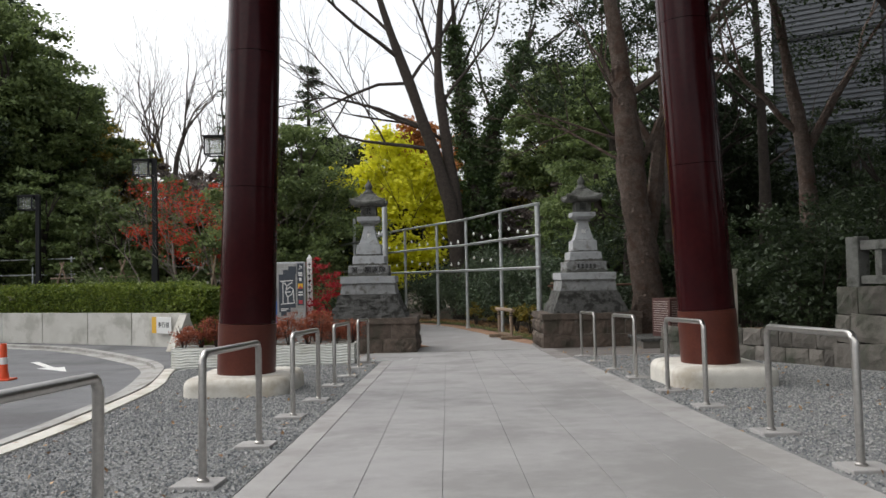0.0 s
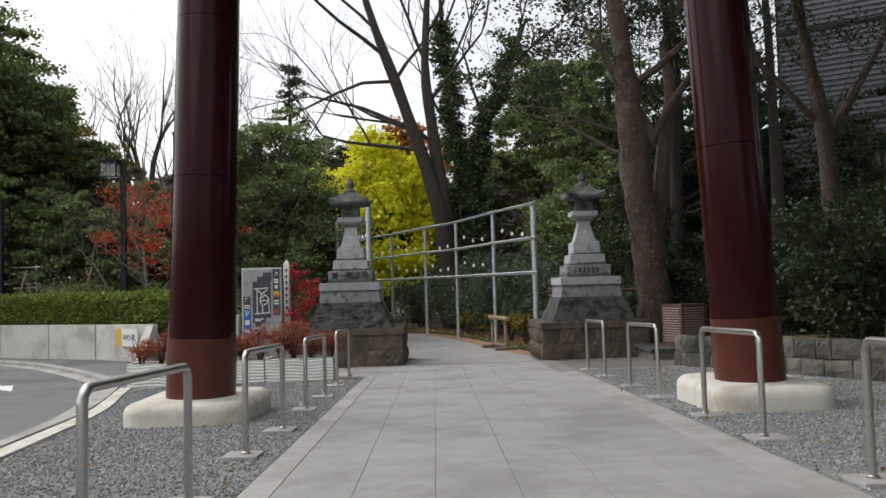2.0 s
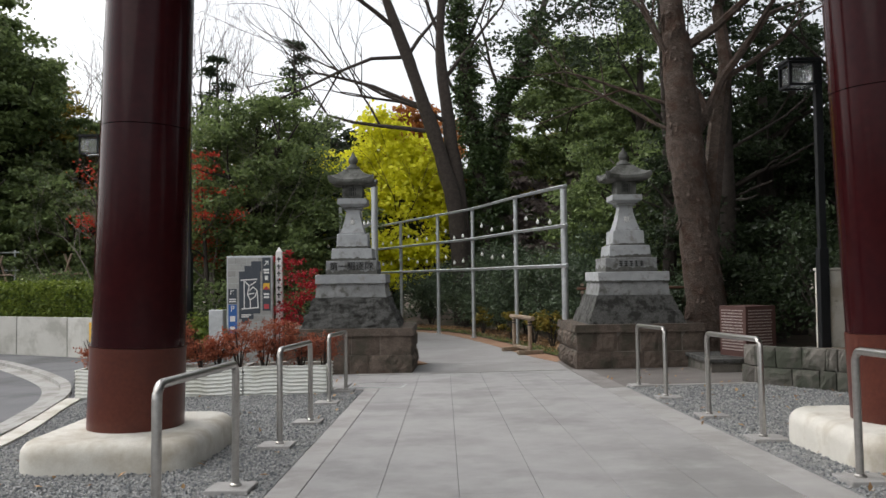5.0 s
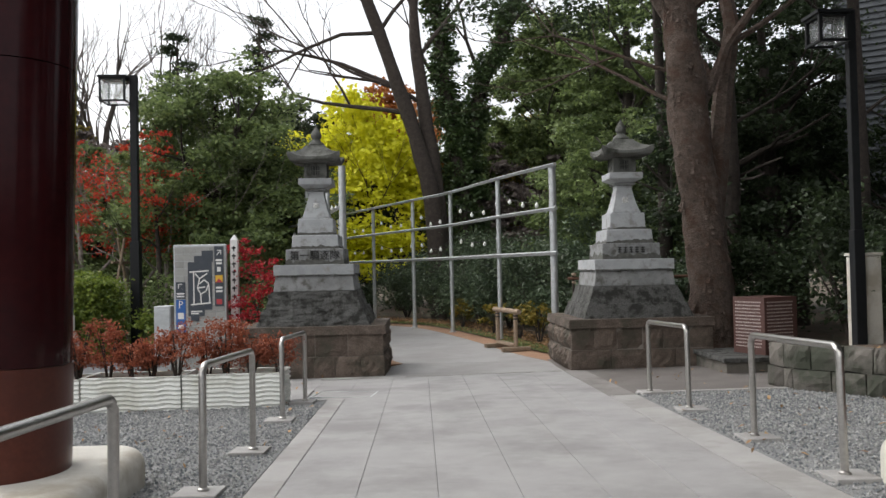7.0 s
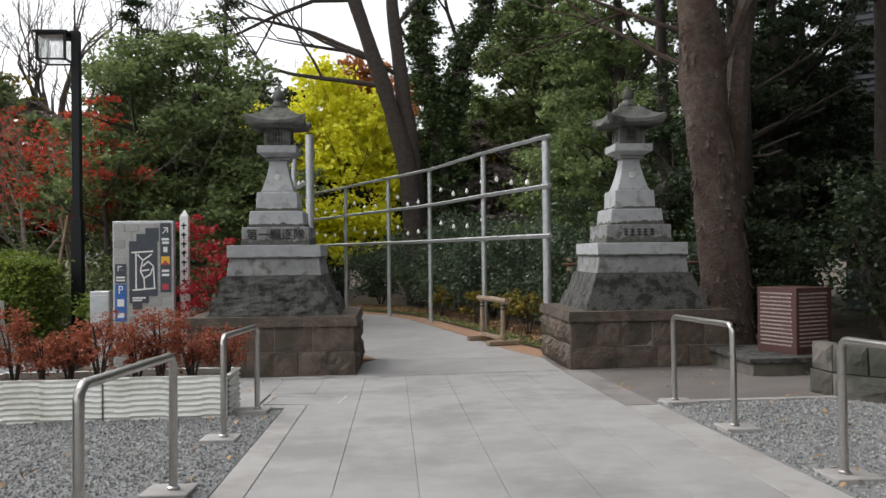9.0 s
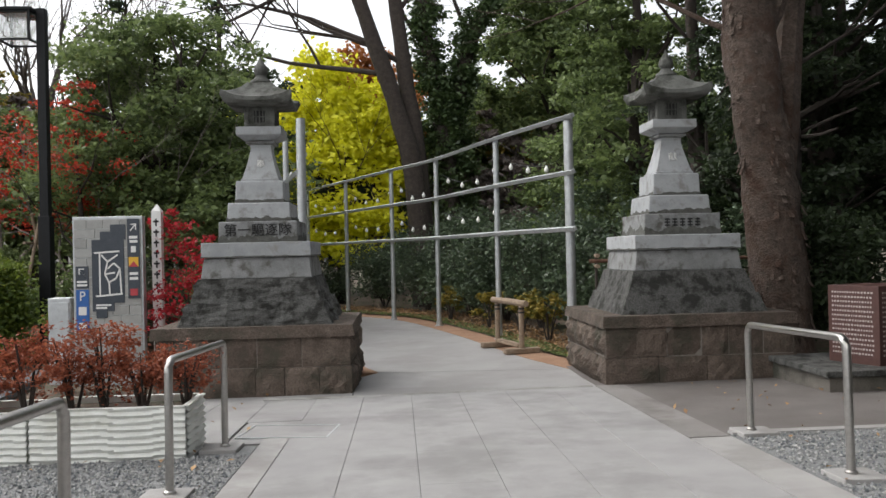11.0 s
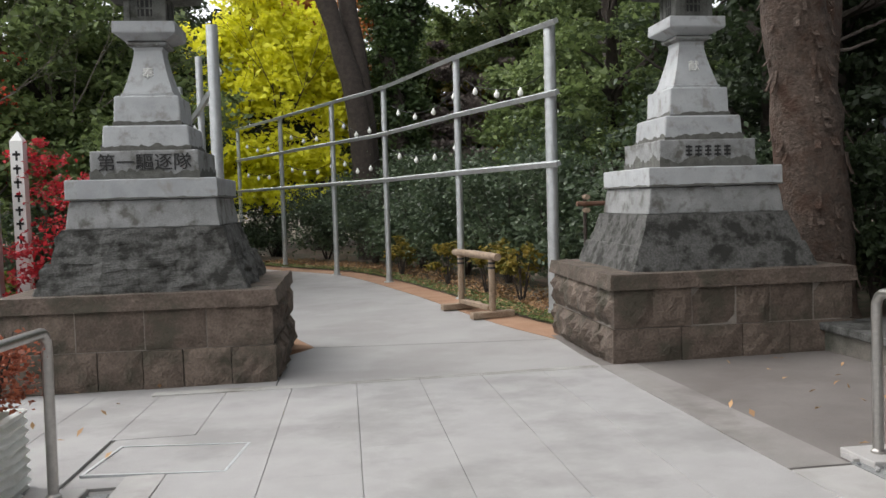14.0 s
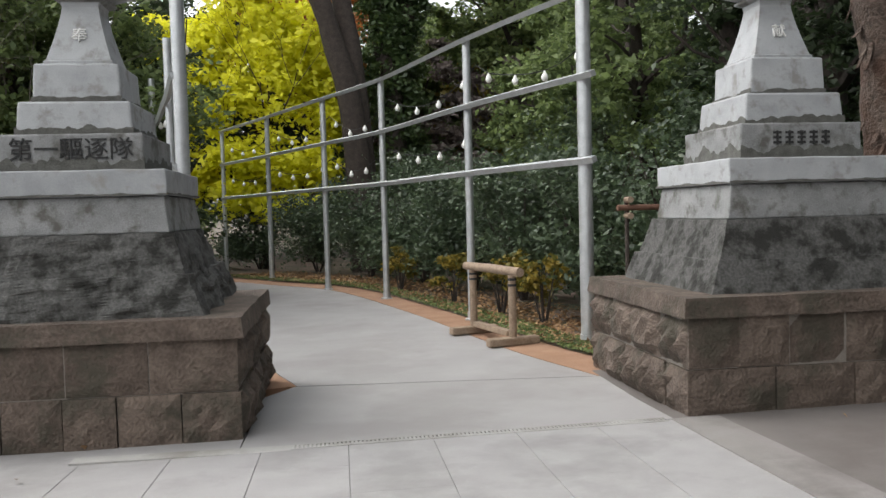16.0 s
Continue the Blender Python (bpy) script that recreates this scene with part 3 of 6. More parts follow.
# ---- stone lanterns ----
def block_mesh(seed, rough=0.2):
    """A unit stone with a split front towards -y, about 50 triangles."""
    r = np.random.default_rng(seed)
    bm = bmesh.new()
    nx, nz = 5, 4
    tilt = r.uniform(-0.5, 0.5, 2)
    g = []
    for i in range(nx + 1):
        col = []
        for j in range(nz + 1):
            rim = i in (0, nx) or j in (0, nz)
            deep = 0.03 if rim else -rough * (r.uniform(0.1, 1) + 0.25 * tilt[0] * (i / nx - 0.5) + 0.25 * tilt[1] * (j / nz - 0.5))
            col.append(bm.verts.new((-0.5 + (i + (0 if rim else r.uniform(-0.25, 0.25))) / nx, deep, -0.5 + (j + (0 if rim else r.uniform(-0.25, 0.25))) / nz)))
        g.append(col)
    for i in range(nx):
        for j in range(nz):
            bm.faces.new((g[i][j], g[i + 1][j], g[i + 1][j + 1], g[i][j + 1]))
    back = [bm.verts.new((x, 1, z)) for x, z in ((-0.5, -0.5), (0.5, -0.5), (0.5, 0.5), (-0.5, 0.5))]
    bm.faces.new([g[i][0] for i in range(nx + 1)][::-1] + [back[0], back[1]])
    bm.faces.new([g[nx][j] for j in range(nz + 1)][::-1] + [back[1], back[2]])
    bm.faces.new([g[i][nz] for i in range(nx + 1)] + [back[2], back[3]])
    bm.faces.new([g[0][j] for j in range(nz + 1)] + [back[3], back[0]])
    bm.faces.new(back)
    return mesh_of(bm, "stone")


BLOCKS = [block_mesh(100 + k, 0.2) for k in range(6)]
BLOCKS_GREY = [block_mesh(200 + k, 0.16) for k in range(6)]
for b in BLOCKS:
    b.materials.append(BRICK)
for b in BLOCKS_GREY:
    b.materials.append(WALLSTONE)


def course(parent, z0, z1, hw, hd, nf, ns, seed, craggy=()):
    """One ring of stones round a rectangular base."""
    r = random.Random(seed)
    for side in range(4):
        half, out, n = ((hw, hd, nf), (hd, hw, ns))[side % 2]
        cuts = [-half + 2 * half * (k + (r.uniform(-0.12, 0.12) if 0 < k < n else 0)) / n for k in range(n + 1)]
        for a, b in zip(cuts, cuts[1:]):
            m = pose(0, 0, 0, 0, 0, 90 * side) @ pose((a + b) / 2, -out - r.uniform(-0.01, 0.012), (z0 + z1) / 2) @ Matrix.Diagonal((b - a - 0.011, 0.42 if side in craggy else 0.12, z1 - z0 - 0.009, 1))
            link_mesh("base_stone", r.choice(BLOCKS), None, parent, "", m)


def rough_frustum(w0, d0, z0, w1, d1, z1, amp, seed):
    bm = frustum(w0, d0, z0, w1, d1, z1)
    bmesh.ops.subdivide_edges(bm, edges=bm.edges[:], cuts=15, use_grid_fill=True)
    for v in bm.verts:
        k = noise.noise(v.co * 3.1 + Vector((seed, 0, 0))) + 0.6 * noise.noise(v.co * 8.3 + Vector((0, seed, 0))) + 0.35 * noise.noise(v.co * 19 + Vector((0, seed, 5)))
        flat = v.co.copy(); flat.z = 0
        v.co += flat.normalized() * amp * k
        v.co.z += 0.25 * amp * noise.noise(v.co * 5 + Vector((seed, 3, 0)))
    return bm


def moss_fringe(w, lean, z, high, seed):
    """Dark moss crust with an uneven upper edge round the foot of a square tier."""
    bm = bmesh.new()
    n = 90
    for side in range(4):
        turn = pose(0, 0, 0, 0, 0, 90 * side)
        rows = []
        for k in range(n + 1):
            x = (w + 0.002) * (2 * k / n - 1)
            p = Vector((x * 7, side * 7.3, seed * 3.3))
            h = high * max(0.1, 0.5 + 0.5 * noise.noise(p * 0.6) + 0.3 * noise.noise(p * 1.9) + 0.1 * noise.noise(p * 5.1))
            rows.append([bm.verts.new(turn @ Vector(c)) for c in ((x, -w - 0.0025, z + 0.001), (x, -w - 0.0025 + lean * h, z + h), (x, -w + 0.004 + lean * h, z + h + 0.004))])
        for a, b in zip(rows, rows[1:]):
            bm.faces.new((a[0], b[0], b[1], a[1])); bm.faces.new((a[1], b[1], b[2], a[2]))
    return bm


def square_body(profile, bevel=0.0):
    """A four-sided body from (half width, height) pairs."""
    bm = bmesh.new()
    rings = [[bm.verts.new((sx * w, sy * w, z)) for sx, sy in ((-1, -1), (1, -1), (1, 1), (-1, 1))] for w, z in profile]
    for a, b in zip(rings, rings[1:]):
        for k in range(4):
            bm.faces.new((a[k], a[(k + 1) % 4], b[(k + 1) % 4], b[k]))
    bm.faces.new(rings[0][::-1]); bm.faces.new(rings[-1])
    if bevel:
        bmesh.ops.bevel(bm, geom=bm.edges[:], offset=bevel, segments=2, affect='EDGES', profile=0.5, clamp_overlap=True)
    return bm


def worn(bm, amp, seed, cuts=7):
    """Chips and waves the edges of a stone block a little."""
    bmesh.ops.subdivide_edges(bm, edges=[e for e in bm.edges if e.calc_length() > 0.12], cuts=cuts, use_grid_fill=True)
    for v in bm.verts:
        p = v.co * 9 + Vector((seed, seed * 2, 0))
        v.co += Vector((noise.noise(p), noise.noise(p + Vector((7, 0, 0))), noise.noise(p + Vector((0, 7, 0))))) * amp
    return bm


def lantern(x, y, turn, label, seed, word, sink, craggy):
    L = thing("stone_lantern", pose(x, y, gz(x, 15.5) - 0.01 - 0.4 * sink, 0, 0, turn), label, "stone lantern", "pair of stone lanterns")
    part("mortar_core", box(-1.288, 1.288, -1.118, 1.118, 0, 0.785), MORTAR, L, "pale brown mortar between the base stones")
    course(L, 0, 0.39, 1.32, 1.15, 6 if seed == 1 else 4, 5, seed, craggy)
    course(L, 0.39, 0.79, 1.30, 1.13, 4 if seed == 1 else 6, 4, seed + 5, craggy)
    part("ledge", rough_frustum(1.345, 1.18, 0.79, 1.33, 1.165, 0.945, 0.02, seed), BRICK, L, "thick brown ledge stone")
    up = pose(0, 0, -0.6 * sink)
    part("batter_stone", rough_frustum(1.05, 0.99, 0.935, 0.93, 0.89, 1.26, 0.075 if seed == 1 else 0.02, seed + 2), ROUGH, L, "rough blackened sloping stone", up)
    part("batter_stone", rough_frustum(0.905, 0.87, 1.25, 0.795, 0.775, 1.585, 0.05 if seed == 1 else 0.015, seed + 3), ROUGH, L, "rough blackened sloping stone", up)
    part("pedestal_block", worn(frustum(0.765, 0.745, 1.585, 0.725, 0.71, 1.875, 0.012), 0.006, seed), GRANITED, L, "", up)
    part("cap_slab", worn(box(-0.755, 0.755, -0.745, 0.745, 1.878, 2.085, 0.012), 0.005, seed + 4), GRANITE, L, "", up)
    part("inscribed_tier", worn(box(-0.55, 0.55, -0.55, 0.55, 2.088, 2.385, 0.016), 0.005, seed + 6), GRANITED, L, "weathered tier with carved writing", up)
    part("middle_tier", worn(frustum(0.453, 0.453, 2.388, 0.435, 0.435, 2.655, 0.02), 0.004, seed + 7), GRANITE, L, "", up)
    part("upper_tier", worn(frustum(0.347, 0.347, 2.658, 0.335, 0.335, 2.975, 0.018), 0.004, seed + 8), GRANITE, L, "", up)
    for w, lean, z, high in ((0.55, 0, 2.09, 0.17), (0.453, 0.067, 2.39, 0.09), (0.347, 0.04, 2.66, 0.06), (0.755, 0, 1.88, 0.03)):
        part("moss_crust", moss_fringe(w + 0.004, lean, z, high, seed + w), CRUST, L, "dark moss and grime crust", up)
    part("shaft_foot", square_body([(0.275, 2.978), (0.275, 3.005), (0.262, 3.012)], 0.004), GRANITE, L, "", up)
    part("shaft", square_body([(0.258, 3.014), (0.243, 3.06), (0.205, 3.19), (0.172, 3.32), (0.152, 3.42), (0.146, 3.47), (0.155, 3.51)]), GRANITE, L, "flaring square shaft", up)
    part("neck_plate", square_body([(0.16, 3.512), (0.205, 3.53), (0.208, 3.558), (0.17, 3.57)], 0.004), GRANITED, L, "", up)
    part("platform", square_body([(0.2, 3.572), (0.318, 3.635), (0.325, 3.65), (0.322, 3.758)], 0.006), GRANITE, L, "", up)
    part("fire_box", square_body([(0.205, 3.76), (0.208, 4.07)], 0.008), MOSSY, L, "square stone fire box with small windows", up)
    for side in range(4):
        m = up @ pose(0, 0, 0, 0, 0, 90 * side)
        for sx in (-1, 1):
            part("corner_post", box(sx * 0.185 - 0.03, sx * 0.185 + 0.03, -0.222, -0.2, 3.775, 4.06, 0.004), MOSSY, L, "", m)
        # Black plate stands for the dark inside; the fire box is solid.
        part("window_hollow", box(-0.075, 0.075, -0.2105, -0.195, 3.83, 4.0), INK, L, "", m)
        bm = bmesh.new()
        for k in range(-1, 2):
            add_box(bm, k * 0.05 - 0.008, k * 0.05 + 0.008, -0.216, -0.206, 3.83, 4.0)
        add_box(bm, -0.08, 0.08, -0.2165, -0.2065, 3.905, 3.922)
        part("window_lattice", bm, MOSSY, L, "", m)
    bm = bmesh.new()
    rings = []
    for w, z, lift in ((0.30, 4.06, 0.0), (0.43, 4.075, 0.02), (0.475, 4.11, 0.085), (0.465, 4.165, 0.1), (0.40, 4.2, 0.06), (0.31, 4.265, 0.03), (0.225, 4.345, 0.01), (0.165, 4.42, 0.0)):
        ring = []
        for k in range(32):
            side, t = divmod(k, 8)
            u = -1 + t * 0.25
            px, py = ((u, -1), (1, u), (-u, 1), (-1, -u))[side]
            corner = abs(px * py)
            ring.append(bm.verts.new((px * w * (1 + 0.07 * corner ** 3), py * w * (1 + 0.07 * corner ** 3), z + lift * corner ** 3)))
        rings.append(ring)
    for a, b in zip(rings, rings[1:]):
        for k in range(32):
            bm.faces.new((a[k], a[(k + 1) % 32], b[(k + 1) % 32], b[k]))
    bm.faces.new(rings[0]); bm.faces.new(rings[-1])
    part("roof", bm, MOSSY, L, "weathered curved stone roof with upturned corners", up, True)
    part("finial", lathe([(0.15, 4.41), (0.165, 4.44), (0.15, 4.475), (0.095, 4.51), (0.075, 4.55), (0.1, 4.585), (0.108, 4.635), (0.09, 4.69), (0.05, 4.74), (0.02, 4.8), (0.004, 4.845)], 18), MOSSY, L, "onion-shaped finial", up, smooth=True)
    if word:
        writing(word, 0.19, INK, L, up @ pose(0, -0.559, 2.25) @ UP, "inscription", 0.006)
        writing("奉", 0.13, WHITEPAINT, L, up @ pose(0, -0.203, 3.22, -16) @ UP, "inscription", 0.012)
    else:
        bm = bmesh.new()
        for k in range(5):
            for j in range(3):
                add_box(bm, -0.26 + k * 0.11, -0.26 + k * 0.11 + 0.07, -0.562, -0.548, 2.21 + j * 0.042, 2.23 + j * 0.042)
            add_box(bm, -0.232 + k * 0.11, -0.218 + k * 0.11, -0.563, -0.549, 2.2, 2.32)
        part("inscription", bm, INK, L, "", up)["kind"] = "stuff"
        writing("献", 0.13, WHITEPAINT, L, up @ pose(0, -0.203, 3.22, -16) @ UP, "inscription", 0.012)
    return L


lantern(-1.95, 16.66, 0, "grey stone lantern on a brown masonry base with black writing", 1, "第一驅逐隊", 0.0, (1,))
lantern(4.04, 16.4, 1.0, "grey stone lantern on brown masonry beside a large trunk", 2, "", 0.09, (3,))
tagged(part("threshold_stone", box(-1.75, -0.25, 15.06, 15.2, gz(-1, 15.1) - 0.05, gz(-1, 15.1) + 0.01, 0.004), KERB), "pale narrow stone strip in front of the lantern base", "stone strip")

grate = thing("drain_grate", pose(1.14, 15.16, gz(1.14, 15.16), PITCH, ROLL, 0.8), "narrow perforated drain grate set across the paving", "drain grate")
bm = bmesh.new()
for k in range(93):
    add_box(bm, -1.39 + 0.03 * k, -1.372 + 0.03 * k, -0.045, 0.045, -0.02, 0.003)
part("grating", bm, KERB, grate)["kind"] = "stuff"
for sy in (-1, 1):
    part("frame", box(-1.4, 1.41, sy * 0.052 - 0.006, sy * 0.052 + 0.006, -0.03, 0.004), KERB, grate)

# ---- steel lattice fences ----
def fence(posts, top, heights, r_first, label, over=0.25):
    f = thing("lattice_fence", pose(posts[0][0], posts[0][1], gz(*posts[0])), label, "fence", "steel fences by the path")
    o = Vector((posts[0][0], posts[0][1], gz(*posts[0])))
    for k, (x, y) in enumerate(posts):
        r = r_first if k == 0 else 0.062
        bm = tube(bmesh.new(), [(x - o.x, y - o.y, gz(x, y) - o.z - 0.1), (x - o.x, y - o.y, top - o.z)], r, 12)
        part("post", bm, GALV, f, smooth=True)
        part("base_flange", lathe([(r + 0.05, 0), (r + 0.05, 0.02), (r + 0.012, 0.03), (r + 0.012, 0.12)], 12), GALV, f, "", pose(x - o.x, y - o.y, gz(x, y) - o.z - 0.005))
    line = smooth_line([Vector((x, y)) for x, y in posts], 5)
    a = line[0] + (line[0] - line[1]).normalized() * over
    for h in heights:
        pts = [(a.x - o.x, a.y - o.y, h - o.z)] + [(p.x - o.x, p.y - o.y, h - o.z) for p in line]
        pts = [(p[0] - 0.06, p[1] - 0.06, p[2]) for p in pts]
        part("rail", tube(bmesh.new(), pts, 0.05, 4), GALV, f)
    return f


fence([(3.06, 18.85), (2.09, 21.6), (1.0, 25.3), (-0.16, 27.9), (-1.66, 31.3), (-3.27, 34.8)], 4.12, (4.1, 3.12, 2.13), 0.085, "tall curved galvanised steel fence with three rails")
fence([(-1.73, 19.65), (-2.36, 22.25), (-3.4, 26.0), (-5.2, 30.0), (-7.6, 33.0)], 4.28, (3.3, 2.2), 0.085, "galvanised steel fence on the inner side of the path", 0.0)

# string lights along the fence
def lights(line, sag, n, label, out):
    s = thing("string_light", pose(line[0][0], line[0][1], line[0][2]), label, "string light", "strings of light bulbs")
    o = Vector(line[0])
    pts = []
    for p, q in zip(line, line[1:]):
        p, q = Vector(p), Vector(q)
        for k in range(n):
            t = k / n
            c = p.lerp(q, t); c.z -= sag * 4 * t * (1 - t)
            c += Vector((out, -out * 0.4, 0.05 * math.sin(7.3 * c.y + 3 * k)))
            pts.append(c - o)
    part("cable", tube(bmesh.new(), pts, 0.008, 4), INK, s)
    bulb = mesh_of(lathe([(0.012, 0.0), (0.02, -0.03), (0.034, -0.05), (0.046, -0.08), (0.044, -0.105), (0.03, -0.13), (0.006, -0.14)], 10), "bulb", True)
    bulb.materials.append(BULB)
    for c in pts[1::2]:
        link_mesh("bulb", bulb, None, s, "", Matrix.Translation(c))


fp = [(3.06, 18.85), (2.09, 21.6), (1.0, 25.3), (-0.16, 27.9), (-1.66, 31.3), (-3.27, 34.8)]
lights([(x, y, 3.7) for x, y in fp], 0.35, 8, "sagging string of white globe bulbs on the fence", 0.14)
lights([(x, y, 2.75) for x, y in fp[1:]], 0.25, 8, "lower sagging string of white globe bulbs on the fence", 0.14)
lights([(-1.73, 19.65, 4.0), (-2.36, 22.25, 3.6), (-3.4, 26.0, 3.5), (-5.2, 30.0, 3.4)], 0.3, 7, "string of white globe bulbs on the inner fence", 0.12)

# wooden trestle beside the path
t = thing("wooden_trestle", pose(2.04, 19.65, gz(2, 19.6), 0, 0, 15), "weathered wooden log trestle beside the path", "trestle")
part("top_log", tube(bmesh.new(), [(0, -0.8, 0.9), (0, 0.0, 0.905), (0, 0.8, 0.9)], [0.055, 0.06, 0.055], 12), WOOD, t, "pale log rail", smooth=True)
for s in (-0.58, 0.58):
    part("leg", tube(bmesh.new(), [(0, s, 0.06), (0, s, 0.85)], 0.05, 10), WOOD, t, smooth=True)
    for z in (0.72, 0.79):
        part("binding", lathe([(0.056, 0), (0.056, 0.03)], 10), INK, t, "black rope binding", pose(0, s, z))
    part("foot_beam", box(-0.34, 0.34, s - 0.07, s + 0.07, 0.0, 0.1, 0.02), WOOD, t)
part("sill_beam", box(-0.05, 0.05, -0.5, 0.5, 0.1, 0.17, 0.01), WOOD, t)

# wooden rail fence behind the lantern
f = thing("rail_fence", pose(3.4, 18.3, gz(3.4, 18.3)), "low brown wooden rail fence with pale cut ends", "fence")
part("rail", tube(bmesh.new(), [(-0.13, 0.03, 1.62), (1.5, 0.12, 1.62), (3.2, 0.3, 1.62)], 0.034, 10), BROWNWOOD, f, smooth=True)
for x, y in ((0.0, 0.0), (1.6, 0.12), (3.1, 0.28)):
    part("post", tube(bmesh.new(), [(x, y + 0.09, -0.1), (x, y + 0.09, 1.75)], 0.025, 10), BARKD, f, smooth=True)
    for z in (1.53, 1.71):
        part("tie_peg", tube(bmesh.new(), [(x, y - 0.05, z), (x, y + 0.1, z)], 0.036, 10), WOOD, f, "pale sawn end of a short log", smooth=True)

# ---- planters ----
def planter(x0, x1):
    p = thing("planter", pose((x0 + x1) / 2, 12.05, gz((x0 + x1) / 2, 12.05) - 0.01), "white wavy-ribbed rectangular planter holding red shrubs", "planter", "row of planters")
    hw, hd, h = (x1 - x0) / 2 - 0.012, 0.33, 0.49
    def wall_panel(length, m):
        bm = bmesh.new()
        nx, nz = 24, 36
        g = []
        for i in range(nx + 1):
            u = -length / 2 + length * i / nx
            g.append([bm.verts.new((u, -0.03 * (0.5 + 0.5 * math.cos(2 * math.pi * (8 * j / nz + 0.18 * math.sin(u * 9) + 0.08 * math.sin(u * 23)))), h * j / nz)) for j in range(nz + 1)])
        for i in range(nx):
            for j in range(nz):
                bm.faces.new((g[i][j], g[i + 1][j], g[i + 1][j + 1], g[i][j + 1]))
        b = [bm.verts.new((x, 0.03, z)) for x, z in ((-length / 2, 0), (length / 2, 0), (length / 2, h), (-length / 2, h))]
        bm.faces.new(b)
        bm.faces.new([g[i][nz] for i in range(nx + 1)] + [b[2], b[3]]); bm.faces.new([g[i][0] for i in range(nx + 1)][::-1] + [b[0], b[1]])
        part("ribbed_side", bm, WHITEP, p, "", m, True)
    wall_panel(2 * hw, pose(0, -hd, 0))
    wall_panel(2 * hw, pose(0, hd, 0, 0, 0, 180))
    wall_panel(2 * hd, pose(hw, 0, 0, 0, 0, 90))
    wall_panel(2 * hd, pose(-hw, 0, 0, 0, 0, -90))
    part("soil_fill", box(-hw + 0.03, hw - 0.03, -hd + 0.03, hd - 0.03, 0.02, 0.43), SOIL, p, "dark planting soil")
    return p


def shrub(x, y, z, h, r, mat, label, seed, n=900, leaf=0.05, group="", stems=7, squash=0.6, low=0.35):
    g = np.random.default_rng(seed)
    s = thing("shrub", pose(x, y, z), label, "shrub", group)
    bm = bmesh.new()
    for k in range(stems):
        a = g.uniform(0, 6.28)
        tip = Vector((math.cos(a) * r * 0.6, math.sin(a) * r * 0.6, h * float(g.uniform(0.6, 0.9))))
        tube(bm, [(0.02 * math.cos(a), 0.02 * math.sin(a), -0.03), tip * 0.5 + Vector((0, 0, 0.05 * h)), tip], [0.012 + 0.008 * h, 0.009 + 0.004 * h, 0.004], 5, False)
    part("branchwork", bm, BARKD, s)
    zc, rz = h * (1 + low) / 2, h * (1 - low) / 2
    lobes = [(0, 0, zc * 0.92, r * 0.8, r * 0.8, rz * 0.85)]
    for a in g.uniform(0, 6.28, 6):
        lobes.append((0.62 * r * math.cos(a), 0.62 * r * math.sin(a), zc + rz * float(g.uniform(-0.6, 0.75)), r * float(g.uniform(0.3, 0.55)), r * float(g.uniform(0.3, 0.55)), rz * float(g.uniform(0.25, 0.4))))
    area = sum((p * q * t) ** (2 / 3) for _, _, _, p, q, t in lobes)
    c = clumps(g, lobes, n / 30 / max(0.03, area), 30, r * 0.17, squash)
    c[:, 2] = np.maximum(c[:, 2], 0.03)
    link_mesh("foliage", leaf_mesh("foliage", c, leaf, g), mat, s)
    return s


for k in range(3):
    planter(-5.98 + 1.37 * k, -4.61 + 1.37 * k)
    for j in range(4):
        shrub(-5.79 + 1.37 * k + 0.33 * j + 0.04 * ((j * 7 + k) % 3), 12.05 + 0.08 * ((j + k) % 2), gz(-4, 12) + 0.41, 0.62 + 0.08 * ((j * 5 + k * 3) % 4), 0.31, L_RUST, "rust-red leafy shrub growing in a white planter", 40 + 4 * k + j, 1900, 0.042, "planter shrubs", low=0.12)

# ---- map sign ----
m = thing("map_sign", pose(-4.42, 17.25, gz(-4.4, 17.2)) @ Matrix.Diagonal((0.91, 1, 1.05, 1)), "grey tiled site map board with dark map panel", "sign")
H = 2.46
part("frame", box(-0.58, 0.58, 0.0, 0.14, 0.0, H, 0.01), GALV, m, "metal edge frame")
rows_n, cols_n = 17, 4
tile = mesh_of(box(-0.5, 0.5, -0.012, 0.0, -0.5, 0.5), "tile")
tile.materials.append(SIGNGREY)
for j in range(rows_n):
    for i in range(cols_n):
        zc = 0.04 + (H - 0.08) * (j + 0.5) / rows_n
        shift = 0.07 if j % 2 else -0.07
        x0, x1 = max(-0.55, -0.55 + 1.1 * i / cols_n + (shift if i else 0)), min(0.55, -0.55 + 1.1 * (i + 1) / cols_n + (shift if i < cols_n - 1 else 0))
        link_mesh("tile", tile, None, m, "", pose((x0 + x1) / 2, -0.002, zc) @ Matrix.Diagonal((x1 - x0 - 0.01, 1, (H - 0.08) / rows_n - 0.01, 1)))
bm = bmesh.new()
for x0, x1, z0, z1 in ((-0.26, 0.27, 1.2, 2.12), (-0.12, 0.3, 2.12, 2.24), (0.05, 0.3, 2.24, 2.34), (-0.26, 0.1, 1.08, 1.2), (-0.2, -0.02, 0.98, 1.08)):
    add_box(bm, x0, x1, -0.024, -0.014, z0, z1)
part("map_panel", bm, SLATE, m, "dark slate map panel")
bm = bmesh.new()
